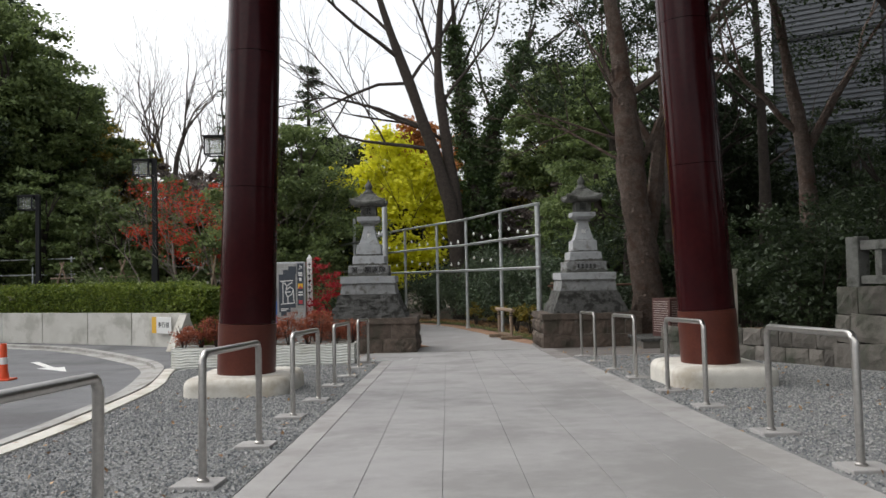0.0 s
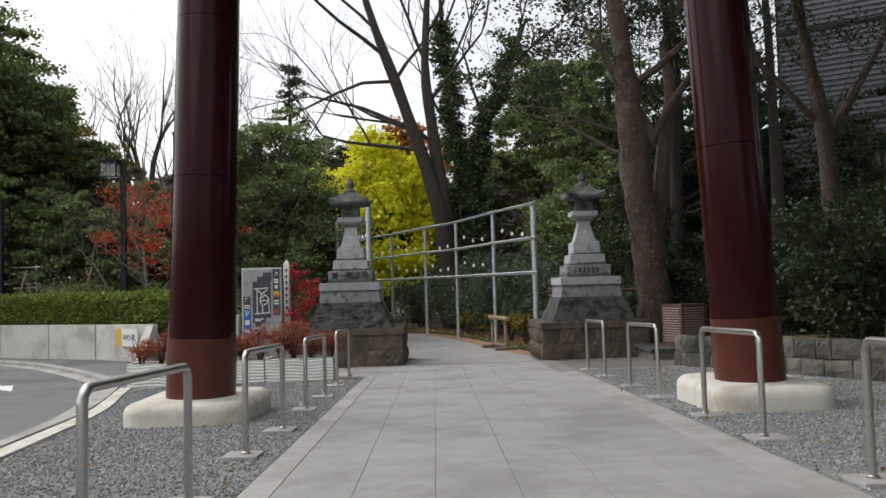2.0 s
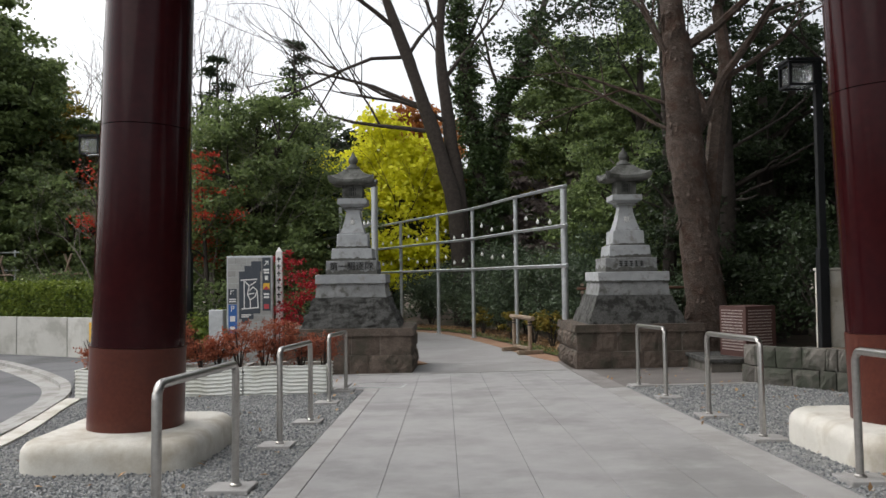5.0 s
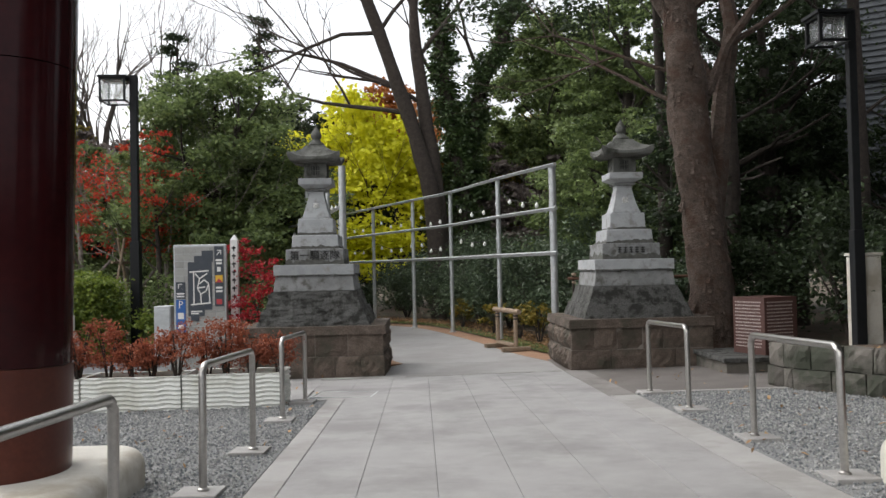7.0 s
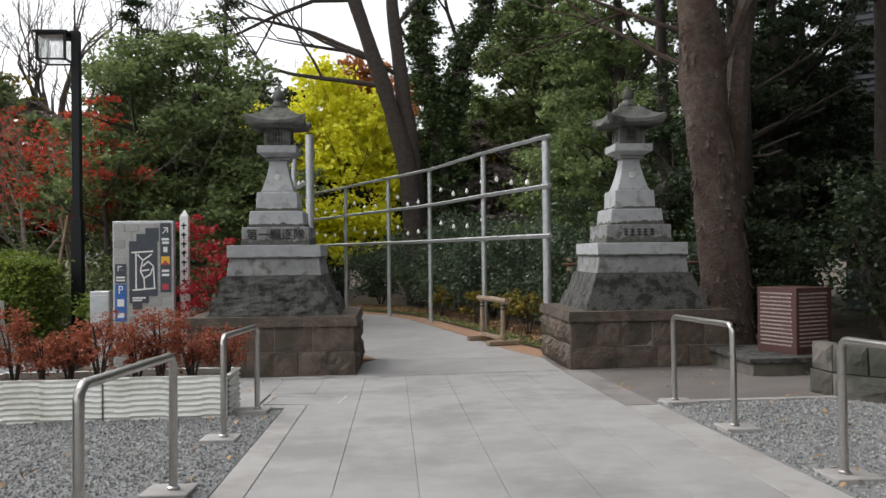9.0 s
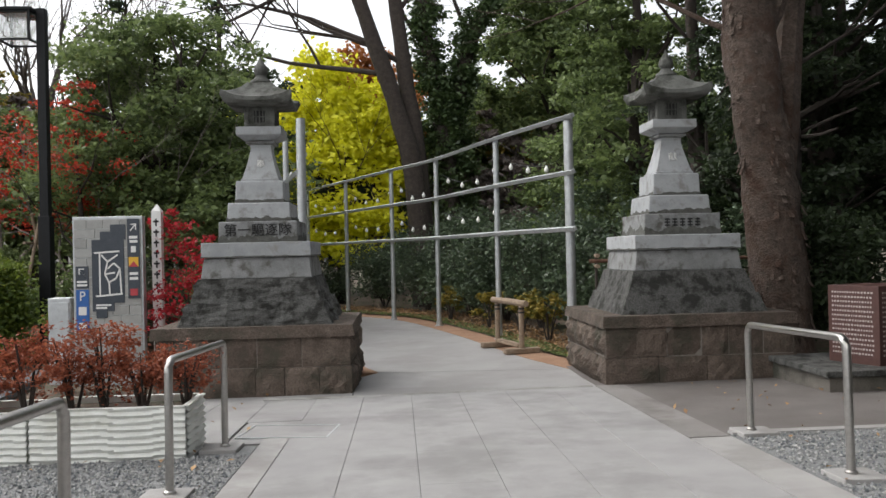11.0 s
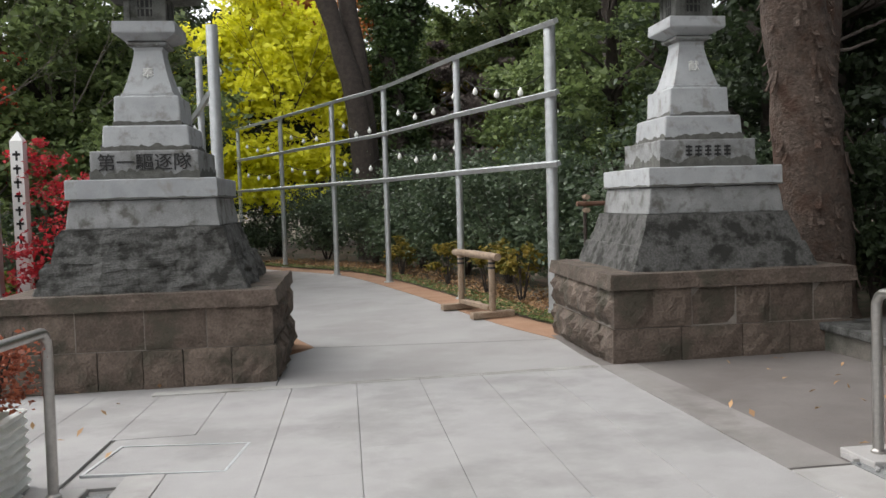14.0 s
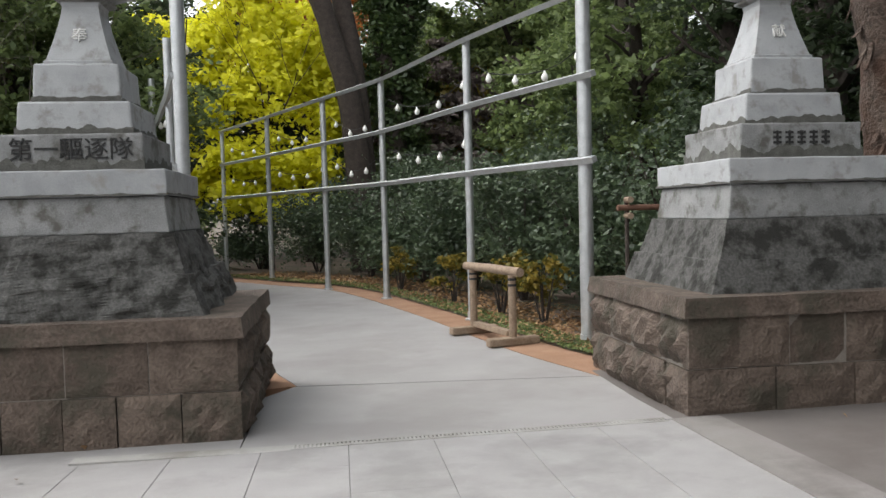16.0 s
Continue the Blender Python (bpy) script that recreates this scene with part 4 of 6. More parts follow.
def stroke(pts, w=0.013):
    for (ax, az), (bx, bz) in zip(pts, pts[1:]):
        d = Vector((bx - ax, bz - az)); nn = Vector((-d.y, d.x)).normalized() * w
        q = [bm.verts.new((ax + s * nn.x, -0.028, az + s * nn.y)) for s in (-1, 1)] + [bm.verts.new((bx + s * nn.x, -0.028, bz + s * nn.y)) for s in (1, -1)]
        bm.faces.new(q)
for line in ([(-0.22, 1.93), (0.2, 1.95)], [(-0.13, 1.93), (-0.13, 1.32)], [(-0.2, 1.3), (0.24, 1.33)], [(-0.1, 1.9), (0.0, 1.8), (0.17, 1.9)], [(0.0, 1.8), (-0.05, 1.62), (0.02, 1.5), (0.14, 1.56), (0.2, 1.7), (0.1, 1.78), (0.0, 1.7)], [(0.02, 1.5), (0.03, 1.32)], [(0.2, 1.7), (0.22, 1.34)], [(-0.05, 1.62), (0.12, 1.64)], [(-0.2, 1.13), (-0.02, 1.13)], [(-0.2, 1.17), (0.05, 1.17)]):
    stroke(line)
part("route_map", bm, WHITE, m, "white route lines")
for name, x0, x1, z0, z1, mat in (("info_strip", 0.33, 0.53, 1.26, 2.42, SLATE), ("info_strip", -0.53, -0.32, 1.42, 1.74, SLATE), ("parking_panel", -0.53, -0.32, 0.78, 1.4, BLUE)):
    part(name, box(x0, x1, -0.024, -0.014, z0, z1), mat, m, "blue parking panel" if mat is BLUE else "")
part("emblem", box(0.35, 0.51, -0.03, -0.025, 1.72, 1.86), YELLOW, m, "yellow emblem")
bm = bmesh.new(); vs = [bm.verts.new(q) for q in ((0.35, -0.033, 1.72), (0.51, -0.033, 1.72), (0.43, -0.033, 1.8))]; bm.faces.new(vs)
part("emblem_tip", bm, RED, m)
part("pictogram", box(0.37, 0.49, -0.03, -0.025, 1.3, 1.4), RED, m, "red bicycle pictogram as a plain bar")
writing("P", 0.2, WHITE, m, pose(-0.425, -0.026, 1.3) @ UP)
writing("↗", 0.2, WHITE, m, pose(0.43, -0.026, 2.3) @ UP, "arrow")
writing("↖", 0.2, WHITE, m, pose(-0.425, -0.026, 1.66) @ UP, "arrow")
bm = bmesh.new()
for x0, x1, z0, z1 in ((0.36, 0.5, 2.13, 2.17), (0.37, 0.5, 2.07, 2.11), (0.39, 0.47, 1.93, 2.02), (0.36, 0.5, 1.6, 1.64), (0.36, 0.5, 1.53, 1.57), (-0.51, -0.34, 1.5, 1.53), (-0.51, -0.34, 1.45, 1.48), (-0.49, -0.36, 1.03, 1.15), (-0.49, -0.36, 0.84, 0.92)):
    add_box(bm, x0, x1, -0.028, -0.025, z0, z1)
part("small_print", bm, WHITE, m)["kind"] = "stuff"
b = thing("utility_box", pose(-5.25, 17.6, gz(-5, 17.6)), "small grey utility cabinet beside the map board", "cabinet")
part("body", box(-0.17, 0.17, -0.15, 0.15, 0, 1.35, 0.015), GALV, b)
part("door", box(-0.15, 0.15, -0.165, -0.152, 0.1, 1.28, 0.006), GALV, b)
p = thing("marker_post", pose(-3.88, 18.0, gz(-3.9, 18)), "white square wooden marker post with dark writing bars", "post")
bm = box(-0.075, 0.075, -0.075, 0.075, 0, 2.68)
part("shaft", bm, WHITE, p)
part("tip", frustum(0.075, 0.075, 2.682, 0.005, 0.005, 2.8), WHITE, p)
bm = bmesh.new()
for k in range(7):
    add_box(bm, -0.045, 0.045, -0.079, -0.076, 2.5 - k * 0.17, 2.53 - k * 0.17); add_box(bm, -0.012, 0.012, -0.079, -0.076, 2.44 - k * 0.17, 2.56 - k * 0.17)
part("text_bars", bm, INK, p)

# ---- inscribed red-brown stone ----
b = thing("monument_plinth", pose(5.66, 14.55, gz(5.3, 14.4) - 0.17), "low dark stone plinth carrying an inscribed stone", "plinth")
part("body", rough_frustum(0.62, 0.78, 0, 0.62, 0.78, 0.36, 0.015, 9), WALLSTONE, b)
part("coping", box(-0.68, 0.8, -0.83, 0.83, 0.362, 0.44, 0.012), ROUGH, b, "flat dark coping slab")
b = thing("inscribed_stone", pose(5.78, 13.98, gz(5.3, 14.4) + 0.265, 0, 0, 23), "polished red-brown stone block covered in pale writing", "monument")
part("block", box(0, 0.74, 0, 0.72, 0, 0.97, 0.006), BROWNSTONE, b)
for w0, w1, m in ((0.06, 0.66, pose(0, 0, 0)), (-0.66, -0.06, pose(0, 0, 0, 0, 0, -90))):
    bm = bmesh.new(); r = random.Random(3)
    for j in range(14):
        x = w0
        while x < w1 - 0.03:
            l = r.uniform(0.012, 0.03)
            add_box(bm, x, min(w1, x + l), -0.003, -0.0005, 0.12 + j * 0.058, 0.142 + j * 0.058)
            x += l + 0.018
    part("inscription", bm, TEXTPALE, b, "", m)["kind"] = "stuff"

# ---- dry stone walls on the bank ----
def masonry(parent, p, q, z0, h, rows, width, seed, lean=0.1):
    r = random.Random(seed)
    a, b = Vector(p), Vector(q)
    length, ang = (b - a).length, math.degrees(math.atan2(b.y - a.y, b.x - a.x))
    for j in range(rows):
        x = -0.5 * width * (j % 2) * 0.6
        while x < length:
            w = width * r.uniform(0.7, 1.4)
            x0, x1 = max(0, x), min(length, x + w)
            if x1 - x0 > 0.08:
                c = a + (b - a).normalized() * (x0 + x1) / 2
                hh = h / rows
                m = pose(c.x, c.y, gz(c.x, c.y) + z0 + hh * (j + 0.5), 0, 0, ang) @ pose(0, lean * hh * j, 0, 0, r.uniform(-4, 4)) @ Matrix.Diagonal((x1 - x0 - 0.02, 0.2, hh - 0.015, 1))
                link_mesh("stone", r.choice(BLOCKS_GREY), None, parent, "", m)
            x += w


w1 = thing("wall_east", Matrix(), "low dark retaining wall of rough stones", "wall", "", "structure")
for p, q in (((5.05, 12.2), (5.1, 11.5)), ((5.1, 11.5), (5.75, 10.3)), ((5.75, 10.3), (6.75, 7.2))):
    masonry(w1, p, q, -0.05, 0.66, 2, 0.45, int(p[1] * 10))
    a, b = Vector(p), Vector(q); d = (b - a).normalized(); nn = Vector((-d.y, d.x))
    bm = bmesh.new()
    vs = [bm.verts.new((v.x, v.y, gz(v.x, v.y) + z)) for v in (a + nn * 0.1, b + nn * 0.1, b + nn * 0.5, a + nn * 0.5) for z in (-0.1, 0.57)]
    for f in ((0, 2, 3, 1), (2, 4, 5, 3), (4, 6, 7, 5), (6, 0, 1, 7), (1, 3, 5, 7), (0, 6, 4, 2)):
        bm.faces.new([vs[k] for k in f])
    part("backing", bm, ROUGH, w1)
w2 = thing("wall_southeast", Matrix(), "high sloping retaining wall of rough grey stones", "wall", "", "structure")
masonry(w2, (6.72, 7.25), (7.5, 5.0), -0.05, 1.4, 3, 0.6, 4, 0.12)
masonry(w2, (7.5, 5.0), (8.6, 1.0), -0.05, 1.4, 3, 0.6, 5, 0.12)
bm = bmesh.new()
for p, q in (((6.9, 7.25), (7.7, 5.0)), ((7.7, 5.0), (8.8, 1.0))):
    vs = [bm.verts.new((x + dx, y, gz(x, y) + z)) for (x, y) in (p, q) for dx in (0.02, 1.2) for z in (-0.1, 1.33)]
    for f in ((0, 1, 3, 2), (4, 6, 7, 5), (0, 4, 5, 1), (2, 3, 7, 6), (1, 5, 7, 3), (0, 2, 6, 4)):
        bm.faces.new([vs[k] for k in f])
part("backing", bm, ROUGH, w2)
f = thing("stone_balustrade", pose(7.1, 7.05, gz(7, 7) + 1.33, 0, 0, -70), "weathered stone balustrade on top of the retaining wall", "balustrade")
for k in range(3):
    part("post", box(1.9 * k - 0.13, 1.9 * k + 0.13, -0.13, 0.13, 0, 0.85, 0.02), MOSSY, f)
    if k < 2:
        part("top_rail", box(1.9 * k + 0.13, 1.9 * k + 1.77, -0.09, 0.09, 0.62, 0.78, 0.015), MOSSY, f)
        part("bottom_rail", box(1.9 * k + 0.13, 1.9 * k + 1.77, -0.09, 0.09, 0.06, 0.2, 0.015), MOSSY, f)
        for j in range(4):
            part("baluster", box(1.9 * k + 0.4 + 0.36 * j, 1.9 * k + 0.54 + 0.36 * j, -0.06, 0.06, 0.2, 0.62, 0.01), MOSSY, f)
p = thing("gate_post", pose(6.87, 12.75, gz(6.9, 12.7)), "plain white concrete post beside the lamp", "post")
part("shaft", box(-0.22, 0.12, -0.2, 0.2, -0.1, 1.82, 0.02), CONCRETE, p)
part("cap", box(-0.24, 0.14, -0.22, 0.22, 1.822, 1.87, 0.01), CONCRETE, p)

# ---- street lamps ----
def street_lamp(x, y, top, size, turn, label, k=1.0):
    s = thing("street_lamp", pose(x, y, gz(x, y), 0, 0, turn), label, "street lamp", "black street lamps")
    h = top - gz(x, y)
    part("pole", box(-0.09 * k, 0.09 * k, -0.09 * k, 0.09 * k, 0, h, 0.01), BLACK, s)
    part("base_sleeve", box(-0.12 * k, 0.12 * k, -0.12 * k, 0.12 * k, 0, h * 0.4, 0.01), BLACK, s)
    part("arm", box(-size - 0.12, -0.09, -0.05, 0.05, h - 0.1, h - 0.002, 0.005), BLACK, s)
    head = new("lamp_head"); head.parent = s; head.location = (-0.14 - size / 2, 0, h - 0.1)
    a = size / 2
    for sx in (-1, 1):
        for sy in (-1, 1):
            part("cage_post", box(sx * a - 0.025, sx * a + 0.025, sy * a - 0.025, sy * a + 0.025, -size, 0), BLACK, head)
        for z in (-size, -0.042):
            part("cage_bar", box(-a + 0.026, a - 0.026, sx * a - 0.02, sx * a + 0.02, z, z + 0.04), BLACK, head)
            part("cage_bar", box(sx * a - 0.02, sx * a + 0.02, -a + 0.026, a - 0.026, z, z + 0.04), BLACK, head)
    part("cap", box(-a - 0.06, a + 0.06, -a - 0.06, a + 0.06, 0.001, 0.05), BLACK, head)
    part("glass", box(-a + 0.03, a - 0.03, -a + 0.03, a - 0.03, -size + 0.04, -0.045), FROST, head, "pale glass panes").visible_shadow = False
    return s


street_lamp(-7.3, 22.0, 7.02, 0.62, 0, "black square-headed street lamp beside the planting")
street_lamp(-11.3, 26.0, 6.85, 0.6, 0, "black square-headed street lamp behind the hedge")
street_lamp(-17.9, 30.0, 5.95, 0.6, 0, "black square-headed street lamp behind the hedge")
street_lamp(6.62, 12.55, 5.62, 0.42, 0, "black square-headed street lamp under dark trees", 0.68)

# ---- traffic cone and manhole ----
c = thing("traffic_cone", pose(-9.45, 11.2, gz(-9.4, 11.2) - 0.07), "orange bollard cone standing on the asphalt road", "cone")
part("base", box(-0.2, 0.2, -0.2, 0.2, 0, 0.04, 0.01), ORANGE, c)
part("body", lathe([(0.12, 0.04), (0.09, 0.2), (0.07, 0.7), (0.06, 0.8)], 16), ORANGE, c, smooth=True)
part("reflective_band", lathe([(0.088, 0.35), (0.082, 0.5)], 16), WHITE, c)
mh = thing("manhole_cover", pose(-1.12, 12.8, gz(-1.1, 12.8) + 0.002, -1.7, 0, -6), "paved rectangular manhole cover flush with the slabs", "manhole cover")
bm = bmesh.new()
for x0, x1, y0, y1 in ((-0.46, 0.46, -0.35, -0.33), (-0.46, 0.46, 0.33, 0.35), (-0.46, -0.44, -0.33, 0.33), (0.44, 0.46, -0.33, 0.33)):
    add_box(bm, x0, x1, y0, y1, -0.02, 0.006)
part("frame", bm, GALV, mh, "thin metal frame")
part("lid", box(-0.43, 0.43, -0.32, 0.32, -0.02, 0.003), SLAB, mh)

# ---- dark building behind the trees ----
bld = thing("building", pose(13.8, 27, gz(12, 16) - 0.1, 0, 0, -33), "dark grey louvred building behind the trees", "building")
part("wall", box(0, 16, 0, 12, 0, 18), CLADDING, bld)
part("roof", box(-0.2, 16.2, -0.2, 12.2, 18.002, 18.4), BLACK, bld)
slat = mesh_of(box(0, 3.92, -0.06, -0.002, 0, 0.1), "louvre")
slat.materials.append(CLADDING)
side = mesh_of(box(-0.06, -0.002, 0, 2.95, 0, 0.1), "louvre")
side.materials.append(CLADDING)
for j in range(69):
    for i in range(3):
        link_mesh("louvre", slat, None, bld, "", pose(0.04 + 4 * i, 0, 4.2 + 0.2 * j))
    link_mesh("louvre", side, None, bld, "", pose(0, 0.02, 4.2 + 0.2 * j))
for i in range(5):
    part("mullion", box(4 * i - 0.04 if i else -0.02, 4 * i + 0.04, -0.12, -0.091, 4, 18), BLACK, bld)
for z in (7.6, 11.2, 14.8):
    part("floor_band", box(0, 16, -0.13, -0.121, z, z + 0.1), BLACK, bld)

# ---- trees ----
def trunk_tree(name, line, radii, label, category="tree", bark=None, limbs=(), blobs=(), leaf=None, size=0.15, density=9, leaves=60, spread=0.45, seed=1, group="", shell=0.45, squash=0.6, n=14):
    """A tree with a trunk along a line, forking limbs and a leafy crown."""
    g = np.random.default_rng(seed)
    x, y = line[0][0], line[0][1]
    o = Vector((x, y, gz(x, y) - 0.14))
    s = thing(name, Matrix.Translation(o), label, category, group)
    bm = bmesh.new()
    pts = [Vector(p) for p in smooth_line([Vector(p) - Vector((o.x, o.y, 0)) for p in line], 4)]
    rad = [float(v) for v in np.interp(np.linspace(0, 1, len(pts)), np.linspace(0, 1, len(radii)), radii)]
    tube(bm, pts, rad, n, False)
    for v in bm.verts:
        v.co += Vector((noise.noise(v.co * 1.7), noise.noise(v.co * 1.7 + Vector((9, 0, 0))), 0)) * rad[0] * 0.18
    part("trunk", bm, bark or BARKD, s, smooth=True)
    if limbs:
        for frac, way, length, r, depth, kids in limbs:
            k = min(len(pts) - 1, int(frac * (len(pts) - 1)))
            bm = bmesh.new()
            grow(bm, g, pts[k].copy(), Vector(way), length, r, depth, kids=kids)
            part("limb", bm, bark or BARKD, s)
    if blobs:
        c = clumps(g, [(bx - o.x, by - o.y, bz - o.z, rx, ry, rz) for bx, by, bz, rx, ry, rz in blobs], density, leaves, spread, squash, shell)
        c = c[c[:, 2] > 0.15]
        link_mesh("crown", leaf_mesh("crown", c, size, g), leaf, s)
    return s


def broadleaf(x, y, h, r, z0, leaf, label, seed, size=None, density=9, leaves=55, trunk=0.25, group="", bark=None, nb=8, shell=0.4):
    """A round-headed tree made of uneven lobes."""
    g = np.random.default_rng(seed)
    blobs = []
    for k in range(nb):
        t = (k + 0.5) / nb
        a, z = 2.4 * k + g.uniform(0, 1), z0 + (h - z0) * (0.12 + 0.78 * t)
        w = r * (0.35 + 0.75 * math.sin(math.pi * min(0.95, 0.25 + 0.65 * t)))
        off = w * 0.5
        blobs.append((x + off * math.cos(a), y + off * math.sin(a), z, w * g.uniform(0.5, 0.75), w * g.uniform(0.5, 0.75), (h - z0) / nb * g.uniform(1.3, 2.0)))
    lean = g.uniform(-0.4, 0.4)
    limbs = [(f, (math.cos(a), math.sin(a), 0.6), r * 0.7, trunk * 0.4, 1, 3) for f, a in ((0.45, 0.5), (0.55, 2.6), (0.65, 4.4), (0.75, 1.5), (0.85, 5.5))]
    return trunk_tree("tree", [(x, y, 0), (x + lean * 0.4, y, h * 0.35), (x + lean, y, h * 0.85)], [trunk * 1.25, trunk, trunk * 0.3], label, "tree", bark, limbs, blobs, leaf, size or max(0.11, 0.0062 * math.hypot(x, y + 1)), density, leaves, 0.09 * r, seed, group, shell, 0.42, n=10)


# large trunk behind the lantern
trunk_tree("tree", [(6.05, 17.0, -0.15), (6.0, 17.0, 0.6), (5.9, 17.0, 2.4), (5.74, 17.0, 3.6), (5.56, 17.0, 5.2), (5.48, 17.0, 6.6), (5.3, 17.1, 9.0), (4.6, 17, 13)], [0.7, 0.45, 0.42, 0.39, 0.37, 0.33, 0.22, 0.08],
           "massive brown flaking tree trunk with dark high crown", "tree", BARK,
           [(0.3, (0.28, 0.1, 1.0), 6.5, 0.27, 2, 2), (0.66, (-1.0, 0.2, 0.4), 2.8, 0.045, 3, 3), (0.56, (0.6, 0.5, 0.8), 4.0, 0.14, 2, 3), (0.72, (-0.8, -0.3, 0.9), 2.8, 0.05, 3, 3), (0.75, (0.8, -0.2, 0.5), 4, 0.11, 2, 3), (0.6, (-0.9, 0.6, 0.6), 3, 0.05, 3, 3)],
           [(3.0, 19.5, 9.2, 2.6, 2.0, 1.0), (5.5, 18.5, 10.5, 3.0, 2.5, 1.6), (7.6, 18.5, 9.2, 2.2, 2.2, 1.5), (3.2, 20, 11.8, 3, 2.5, 1.6), (7, 17.5, 12.5, 3, 2.5, 1.8), (5, 16, 14, 3, 3, 1.5), (3.6, 18.3, 7.4, 1.6, 1.3, 0.5), (2.2, 20.5, 8.0, 1.5, 1.5, 0.6), (7.5, 19, 7.2, 1.6, 1.3, 0.6),
            # These lobes hang out of view, added to shade the ground on the right.
            (6.5, 13.0, 10.8, 2.6, 2.4, 0.9), (8.6, 10.6, 11.2, 2.6, 2.4, 1.0), (6.6, 9.4, 11.8, 2.4, 2.4, 1.0), (4.6, 13.2, 11.8, 2.2, 2.2, 0.9), (9.2, 13.6, 10.8, 2.2, 2.2, 0.9)],
           L_DARK, 0.14, 8, 60, 0.3, 11, n=24, squash=0.35)
# loose bark flakes on the large trunk
g = np.random.default_rng(5)
bm = bmesh.new()
for k in range(170):
    z, a = float(g.uniform(0.4, 8.5)), float(g.uniform(2.6, 6.8))
    cx, rr = float(np.interp(z, (0.6, 2.4, 3.6, 5.2, 6.6, 9.0), (6.0, 5.9, 5.74, 5.56, 5.48, 5.3))), float(np.interp(z, (0.5, 2.4, 6.6, 9.0), (0.46, 0.42, 0.33, 0.22)))
    w, h = float(g.uniform(0.03, 0.09)), float(g.uniform(0.07, 0.28))
    out = Vector((math.cos(a), math.sin(a), 0)); side = Vector((-out.y, out.x, 0))
    c = Vector((cx, 17.0, z)) + out * (rr - 0.01)
    rows = [[bm.verts.new(c + side * w * sx + Vector((0, 0, -h * t)) + out * (0.012 + d)) for sx in (-0.5, 0.5)] for t, d in ((0, 0.0), (0.5, 0.02), (1, 0.07))]
    back = [[bm.verts.new(v.co - out * 0.012) for v in r] for r in rows]
    for p, q in ((0, 1), (1, 2)):
        bm.faces.new((rows[p][0], rows[p][1], rows[q][1], rows[q][0])); bm.faces.new((back[p][1], back[p][0], back[q][0], back[q][1]))
        for e in (0, 1):
            bm.faces.new((rows[p][e], rows[q][e], back[q][e], back[p][e]))
big_tree = [o for o in bpy.data.objects if o.name.startswith("tree") and o.get("label", "").startswith("massive")][0]
fl = part("bark_flake", bm, BARK, big_tree, "curling bark flakes")
fl.location = -big_tree.location
fl["kind"] = "stuff"
# bare twin trunks beyond the fence
twin = dict(category="tree", bark=BARKD)
trunk_tree("tree", [(1.0, 35, -0.2), (0.62, 35, 4.9), (-0.35, 35, 8.6), (-1.9, 35, 13.2), (-3.6, 35, 18.5)], [0.5, 0.36, 0.31, 0.24, 0.08], "bare dark leaning trunk with spreading leafless branches",
           limbs=[(0.55, (-1, 0, 0.35), 5.0, 0.11, 5, 3), (0.62, (-1, 0.3, 0.5), 5.5, 0.11, 4, 3), (0.7, (0.6, 0.2, 1), 4.5, 0.1, 4, 3), (0.75, (-1, -0.3, 0.35), 5.5, 0.11, 4, 3), (0.85, (-0.9, 0.2, 0.7), 5, 0.09, 5, 3), (0.95, (-0.5, 0, 1), 4, 0.08, 4, 3), (0.72, (-1, 0.1, 0.1), 6.5, 0.09, 5, 3)], seed=21, **twin)
trunk_tree("tree", [(1.1, 35.3, -0.2), (0.85, 35.3, 5.0), (0.35, 35.3, 9.0), (0.0, 35.3, 13.0), (0.4, 35.3, 18.5)], [0.45, 0.33, 0.28, 0.22, 0.08], "bare dark upright trunk with leafless branches",
           limbs=[(0.55, (-0.8, 0, 0.7), 4.5, 0.1, 4, 3), (0.65, (0.7, 0, 0.9), 4.5, 0.1, 4, 3), (0.75, (-0.5, 0, 1), 4.5, 0.1, 4, 3), (0.85, (0.6, 0.2, 0.9), 4, 0.09, 4, 3), (0.97, (-0.2, 0, 1), 4, 0.08, 3, 3)], seed=22, **twin)
# ivy-covered trunks
for line, width, sd in (([(2.3, 36.5, -0.2), (1.96, 36.5, 5.5), (1.52, 36.5, 8.3), (1.05, 36.5, 12.8), (0.8, 36.5, 17)], 0.78, 31), ([(2.5, 36.9, -0.2), (2.35, 36.9, 6.0), (2.75, 36.9, 9.4), (4.0, 36.9, 12.4), (5.2, 36.9, 15.5)], 0.62, 32)):
    way = smooth_line([Vector(p) for p in line], 5)
    blobs = [(p.x + 0.12 * math.sin(5 * k), p.y, p.z, width * (1.15 - 0.6 * k / len(way)), width * 0.8, 0.75) for k, p in enumerate(way[:-3])]
    trunk_tree("tree", line, [0.45, 0.34, 0.28, 0.2, 0.08], "tall trunk wrapped in dark green ivy", "tree", BARKD,
               [(0.6, (-0.5, 0, 1), 4, 0.1, 3, 3), (0.75, (0.7, 0, 1), 4, 0.1, 3, 3), (0.9, (0.3, 0.2, 1), 4, 0.08, 3, 3)], blobs, L_IVY, 0.2, 60, 40, 0.2, sd)
